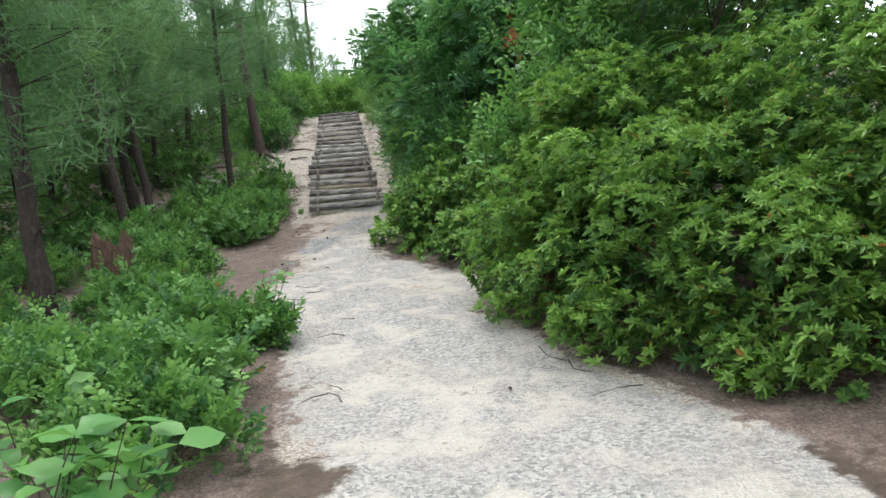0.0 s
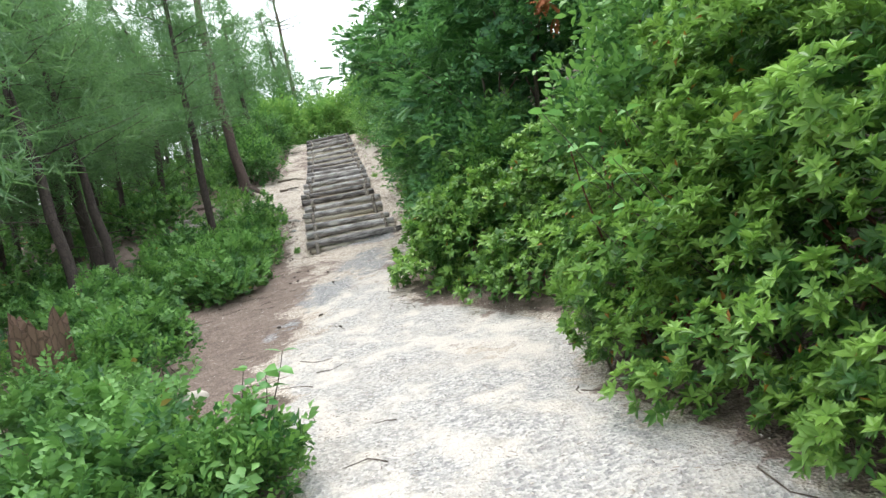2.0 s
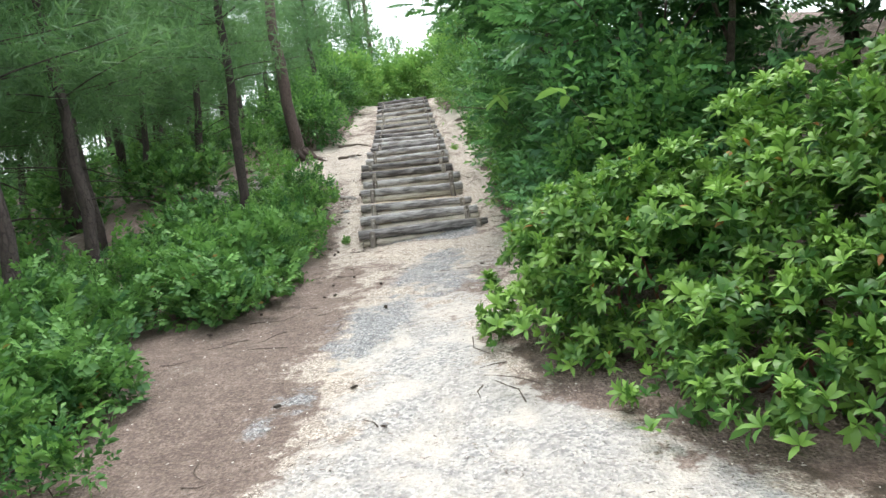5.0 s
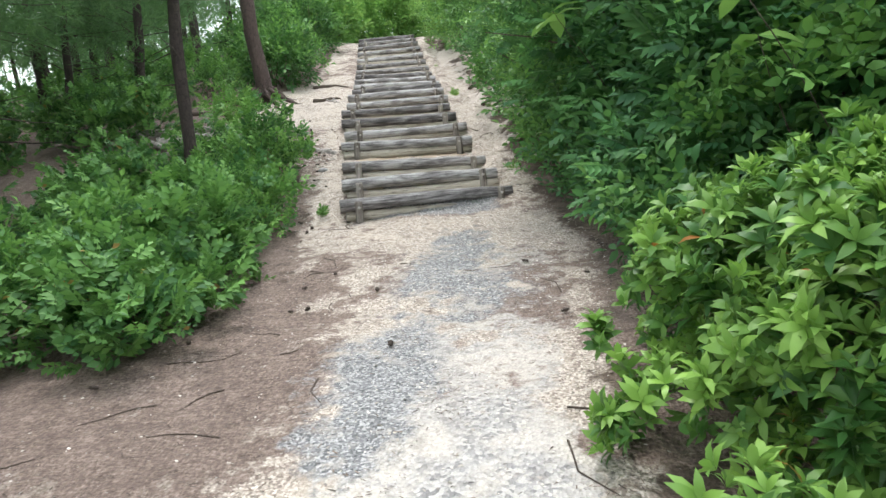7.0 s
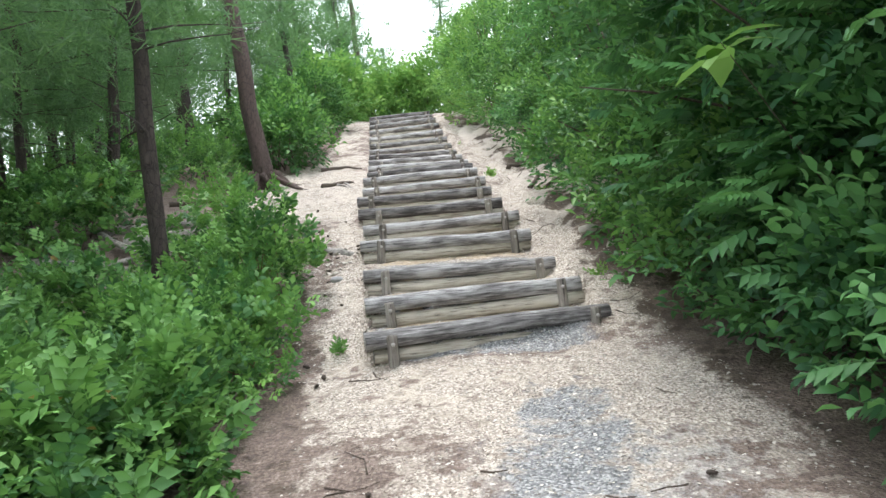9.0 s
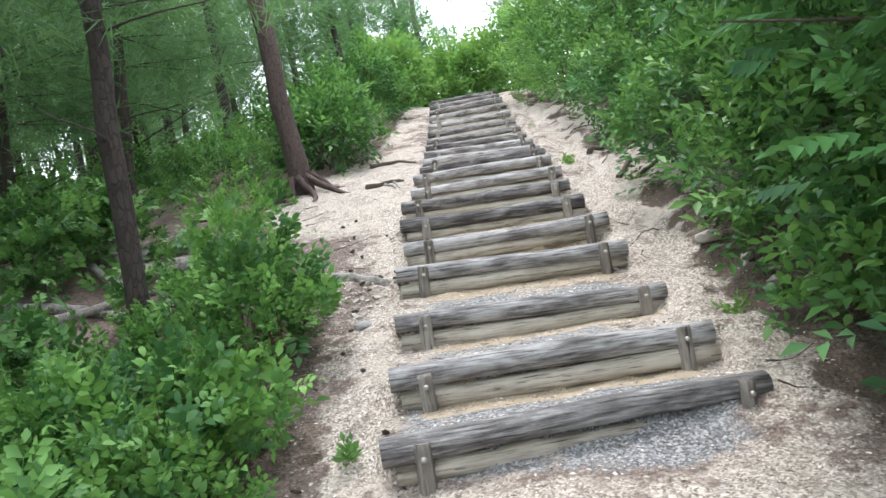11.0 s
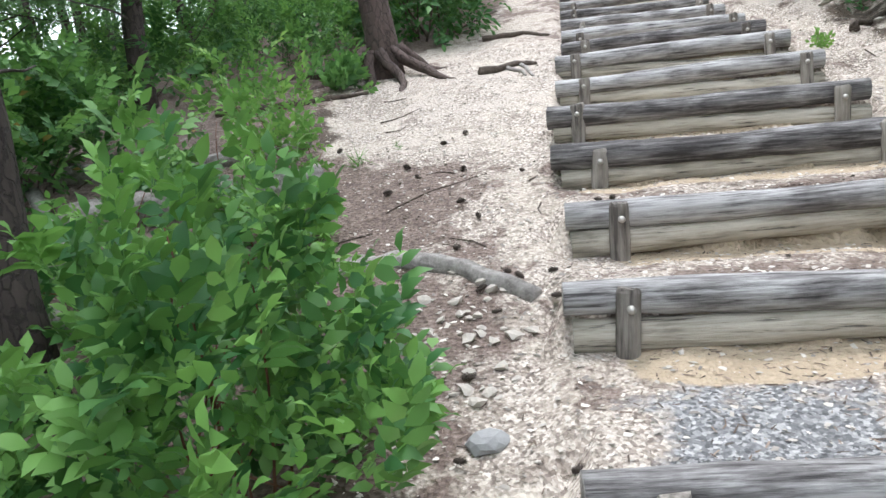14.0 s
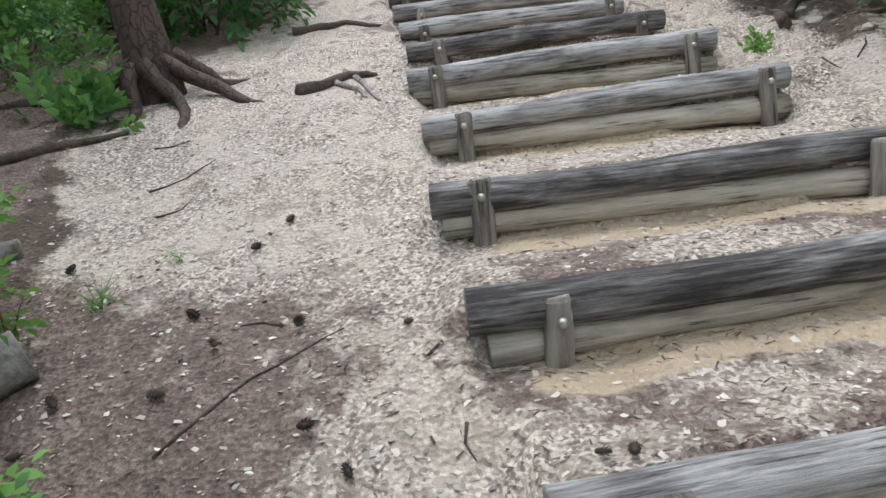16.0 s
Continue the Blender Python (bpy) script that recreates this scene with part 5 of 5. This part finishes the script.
# plants with large leaves that can be told apart
LARGE = leaf_shape(.4, .08, .2, True)
LEAVES = [mesh_from("leaf", LARGE[0] * np.array([1, 1, w]), LARGE[1], BIGLEAF, np.full(len(LARGE[0]), a), True) for w, a in ((1, .1), (1.6, .35), (.4, .6), (1.2, .8))]
LONG = leaf_shape(.24, .05, .25, True)
LONGLEAF = mesh_from("leaf", LONG[0], LONG[1], BRIGHT, np.full(len(LONG[0]), .6), True)


def large_leaved(name, x, y, base, top, nstems, per, size, seed, label, meshes=LEAVES, spread=.35, foot=None, gap=.12):
    """Upright stems with paired large leaves, each leaf a part."""
    rr = np.random.default_rng(seed)
    ob = tagged(new(name), label, "leafy plant")
    fx, fy = foot or (x, y)
    tubes = []
    for i in range(nstems):
        a = np.array([fx + rr.normal() * .06, fy + rr.normal() * .06, ground_at(fx, fy) - .05])
        e = np.array([x + rr.normal() * spread, y + rr.normal() * spread, rr.uniform(base, top)])
        q = np.linspace(0, 1, 7)[:, None]
        pts = a * (1 - q) + e * q + np.sin(q * 3.1) * np.array([rr.normal() * .05, rr.normal() * .05, .06])
        tubes.append(tube(pts, np.linspace(.005, .002, 7), 5, .05, seed + i))
        for j in range(per):
            f = 1 - gap * (j // 2)
            p = a * (1 - f) + e * f
            an = rr.uniform(0, 6.28) if j % 2 == 0 else an + (3.14 if gap > .1 else 1.9) + rr.normal() * .2
            d = np.array([[math.cos(an), math.sin(an), rr.uniform(-.25, .45)]])
            m = turn_to(d, np.array([[0, 0, 1.0]]), rr.normal(size=1) * .35)[0]
            lf = part(ob, "leaf", meshes[int(rr.integers(len(meshes)))])
            lf.matrix_local = Matrix.Translation(Vector(p)) @ Matrix(m.tolist()).to_4x4() @ Matrix.Scale(size * rr.uniform(.7, 1.15), 4)
    part(ob, "stems", tube_mesh("stems", tubes, TWIG))
    return ob


large_leaved("viburnum", -1.32, 2.3, .55, .92, 12, 8, .14, 71, "large pale green oval leaved plant by the trail", spread=.27)
large_leaved("viburnum", -1.95, 3.0, .5, .9, 5, 6, .12, 72, "large pale green oval leaved plant by the trail", spread=.22)
large_leaved("viburnum", .36, 5.92, 1.4, 1.95, 8, 6, .1, 73, "round pale leaved climber over the azalea", spread=.16, foot=(1.3, 6.3))
large_leaved("sapling", -1.68, 6.2, .75, 1.2, 3, 10, .1, 74, "slender sapling with a few round leaves", spread=.14)
large_leaved("broad_leaved_branch", -.8, 13.45, 2.93, 3.03, 1, 6, .28, 75, "branch with a whorl of long bright leaves", [LONGLEAF], .02, (.2, 13.6), .02)
large_leaved("broad_leaved_branch", -.3, 11.2, 2.4, 2.9, 2, 4, .24, 76, "branch with long bright leaves", [LONGLEAF], .12, (.5, 11.4), .03)


def seedling(x, y, tall):
    rr = np.random.default_rng(44)
    ob = tagged(new("pine_seedling"), "small soft pine seedling beside the azalea", "pine seedling")
    g = ground_at(x, y)
    q = np.linspace(0, 1, 6)[:, None]
    foot, tip = np.array([x, y, g - .03]), np.array([x - .12, y - .1, g + tall])
    part(ob, "stem", tube_mesh("stem", [tube(foot * (1 - q) + tip * q, np.linspace(.008, .003, 6), 6)], TWIG))
    n = 26
    f = rr.uniform(.25, 1, n)[:, None]
    p = foot * (1 - f) + tip * f + rr.normal(size=(n, 3)) * .03
    shape = tuft_shape(30, 3, 1.0, .016)
    v, fc = strew(shape, turn_to(rr.normal(size=(n, 3)) * .5 + np.array([-.2, -.1, .7]), np.tile([0.1, .9, .2], (n, 1)), rr.uniform(0, 6, n)), p, rr.uniform(.12, .18, n))
    part(ob, "needles", mesh_from("needles", v, fc, NEEDLE, np.repeat(rr.uniform(.4, .9, n), len(shape[0]))))


seedling(.42, 6.8, .5)


# a withered branch among the trees
def withered():
    rr = np.random.default_rng(33)
    n = 9
    c = np.array([1.20, 10.80, 3.86])
    p = c + rr.normal(size=(n, 3)) * np.array([.16, .16, .13])
    m = turn_to(rr.normal(size=(n, 3)) * .6 + np.array([-.3, -.3, -.4]), np.tile([0.1, .2, 1.0], (n, 1)), rr.uniform(-1, 1, n))
    v, f = strew(PIN_LARGE, m, p, rr.uniform(.16, .26, n))
    ob = tagged(new("withered_branch"), "orange brown withered leaf spray hanging in a tree", "branch")
    part(ob, "leaves", mesh_from("leaves", v, f, DEADLEAF))
    q = np.linspace(0, 1, 6)[:, None]
    part(ob, "stem", tube_mesh("stem", [tube(c * (1 - q) + np.array([1.3, 12.0, float(height(1.3, 12.0)) + 2.2]) * q, np.linspace(.006, .014, 6), 5)], TWIG))


withered()

# little weeds on the bare ground
WEEDS = tuft_shape(40, 5, .9, .02)
for x, y, s, shp, mt, lab in ((-5.22, 20.12, .2, PIN_SMALL, FERN, "small green fern on the sandy bank"), (-5.12, 20.0, .16, PIN_SMALL, FERN, "small green fern on the sandy bank"), (-4.2, 18.58, .08, WEEDS, FERN, "tuft of green grass on the sand"), (-4.38, 18.35, .14, WEEDS, FERN, "tuft of green grass on the sand"),
                              (-1.02, 15.95, .12, SMALL_ROS, BRIGHT, "small bright weed beside the steps"), (-2.95, 15.0, .12, SMALL_ROS, FERN, "small green weed at the path edge"), (-1.75, 20.0, .12, SMALL_ROS, BRIGHT, "small bright weed beside the steps"), (-1.2, 18.9, .09, SMALL_ROS, BRIGHT, "small bright weed beside the steps"), (-2.2, 24.0, .08, WEEDS, BRIGHT, "tuft of grass on a stair tread"), (-3.0, 13.0, .12, SMALL_ROS, FERN, "small green weed at the path edge")):
    rr = np.random.default_rng(int(abs(x * 100)))
    n = 26 if shp is PIN_SMALL else 9 if shp is not WEEDS else 1
    w = .45 if shp is PIN_SMALL else .12
    p = np.stack([x + rr.normal(size=n) * s * w, y + rr.normal(size=n) * s * w, np.zeros(n)], -1)
    p[:, 2] = height(p[:, 0], p[:, 1]) + (.02 if shp is WEEDS else rr.uniform(0, s * w, n))
    m = turn_to(rr.normal(size=(n, 3)) * .4 + np.array([0, 0, .7]), np.tile([0.1, .9, .2], (n, 1)), rr.uniform(0, 6, n))
    v, f = strew(shp, m, p, s * rr.uniform(.7, 1.2, n))
    tagged(new("weed", mesh_from("weed", v, f, mt, np.repeat(rr.uniform(.2, .8, n), len(shp[0])))), lab, "weed", "weeds on the bare ground")


# loose chips of stone and bark, and fallen needles, over the trail
def chips():
    rr = np.random.default_rng(90)

    def spread_out(n, power):
        y = 3.5 + 18 * rr.uniform(0, 1, n) ** power
        lo, hi = np.interp(y, *VEG_L), np.interp(y, *VEG_R)
        x = lo + (hi - lo) * rr.uniform(-.04, 1.04, n)
        return np.stack([x, y, height(x, y) + .001], -1)

    def laid(shape, p, size, flat=.15):
        n = len(p)
        d = np.stack([rr.normal(size=n), rr.normal(size=n), rr.normal(size=n) * flat], -1)
        return strew(shape, turn_to(d, np.tile([0.05, 0.02, 1.0], (n, 1)), rr.normal(size=n) * .3), p, size)

    def chip_mat(name, stops):
        m, ns, ls, pb = material(name)
        g = ns.new("ShaderNodeNewGeometry")
        ls.new(ramp(ns, ls, g.outputs["Random Per Island"], stops), pb.inputs["Base Color"])
        pb.inputs["Roughness"].default_value = .88
        return m

    flake = (np.array([(-1, -.6, 0), (1, -.4, 0), (.5, .7, 0), (-.8, .5, 0), (-.2, 0, .35)], float), np.array([(0, 1, 4), (1, 2, 4), (2, 3, 4), (3, 0, 4)]))
    p = spread_out(24000, .6)
    p = p[(p[:, 0] > np.interp(p[:, 1], *GRAV_L)) | (p[:, 1] > 14.5) | (rr.uniform(0, 1, len(p)) < .2)]
    v, f = laid(flake, p, .003 + .009 * rr.uniform(0, 1, len(p)) ** 2 * np.where(p[:, 1] > 13, 1.3, 0.9))
    tagged(new("loose_chips", mesh_from("loose_chips", v, f, chip_mat("stone_chip", ((0.0, (.2, .18, .16)), (0.5, (.42, .385, .34)), (1.0, (.72, .67, .6)))))), "loose pale angular stone chips on the trail", "gravel", kind="stuff")
    sliver = (np.array([(-.09, 0, 0), (.09, 0, 0), (.05, 1, 0), (-.07, 1, .0), (0, .5, .06)], float), np.array([(0, 1, 4), (1, 2, 4), (2, 3, 4), (3, 0, 4)]))
    p = spread_out(22000, .75)
    left = p[:, 0] < np.interp(p[:, 1], *GRAV_L)
    p = p[left | (waves(p[:, 0], p[:, 1], 1.1, 21) > .2) | (rr.uniform(0, 1, len(p)) < .12)]
    v, f = laid(sliver, p, rr.uniform(.012, .035, len(p)), .05)
    tagged(new("needle_litter", mesh_from("needle_litter", v, f, chip_mat("fallen_needle", ((0.0, (.05, .038, .03)), (0.6, (.15, .11, .085)), (1.0, (.32, .25, .2)))))), "brown fallen pine needles and bark slivers", "needle litter", kind="stuff")


chips()
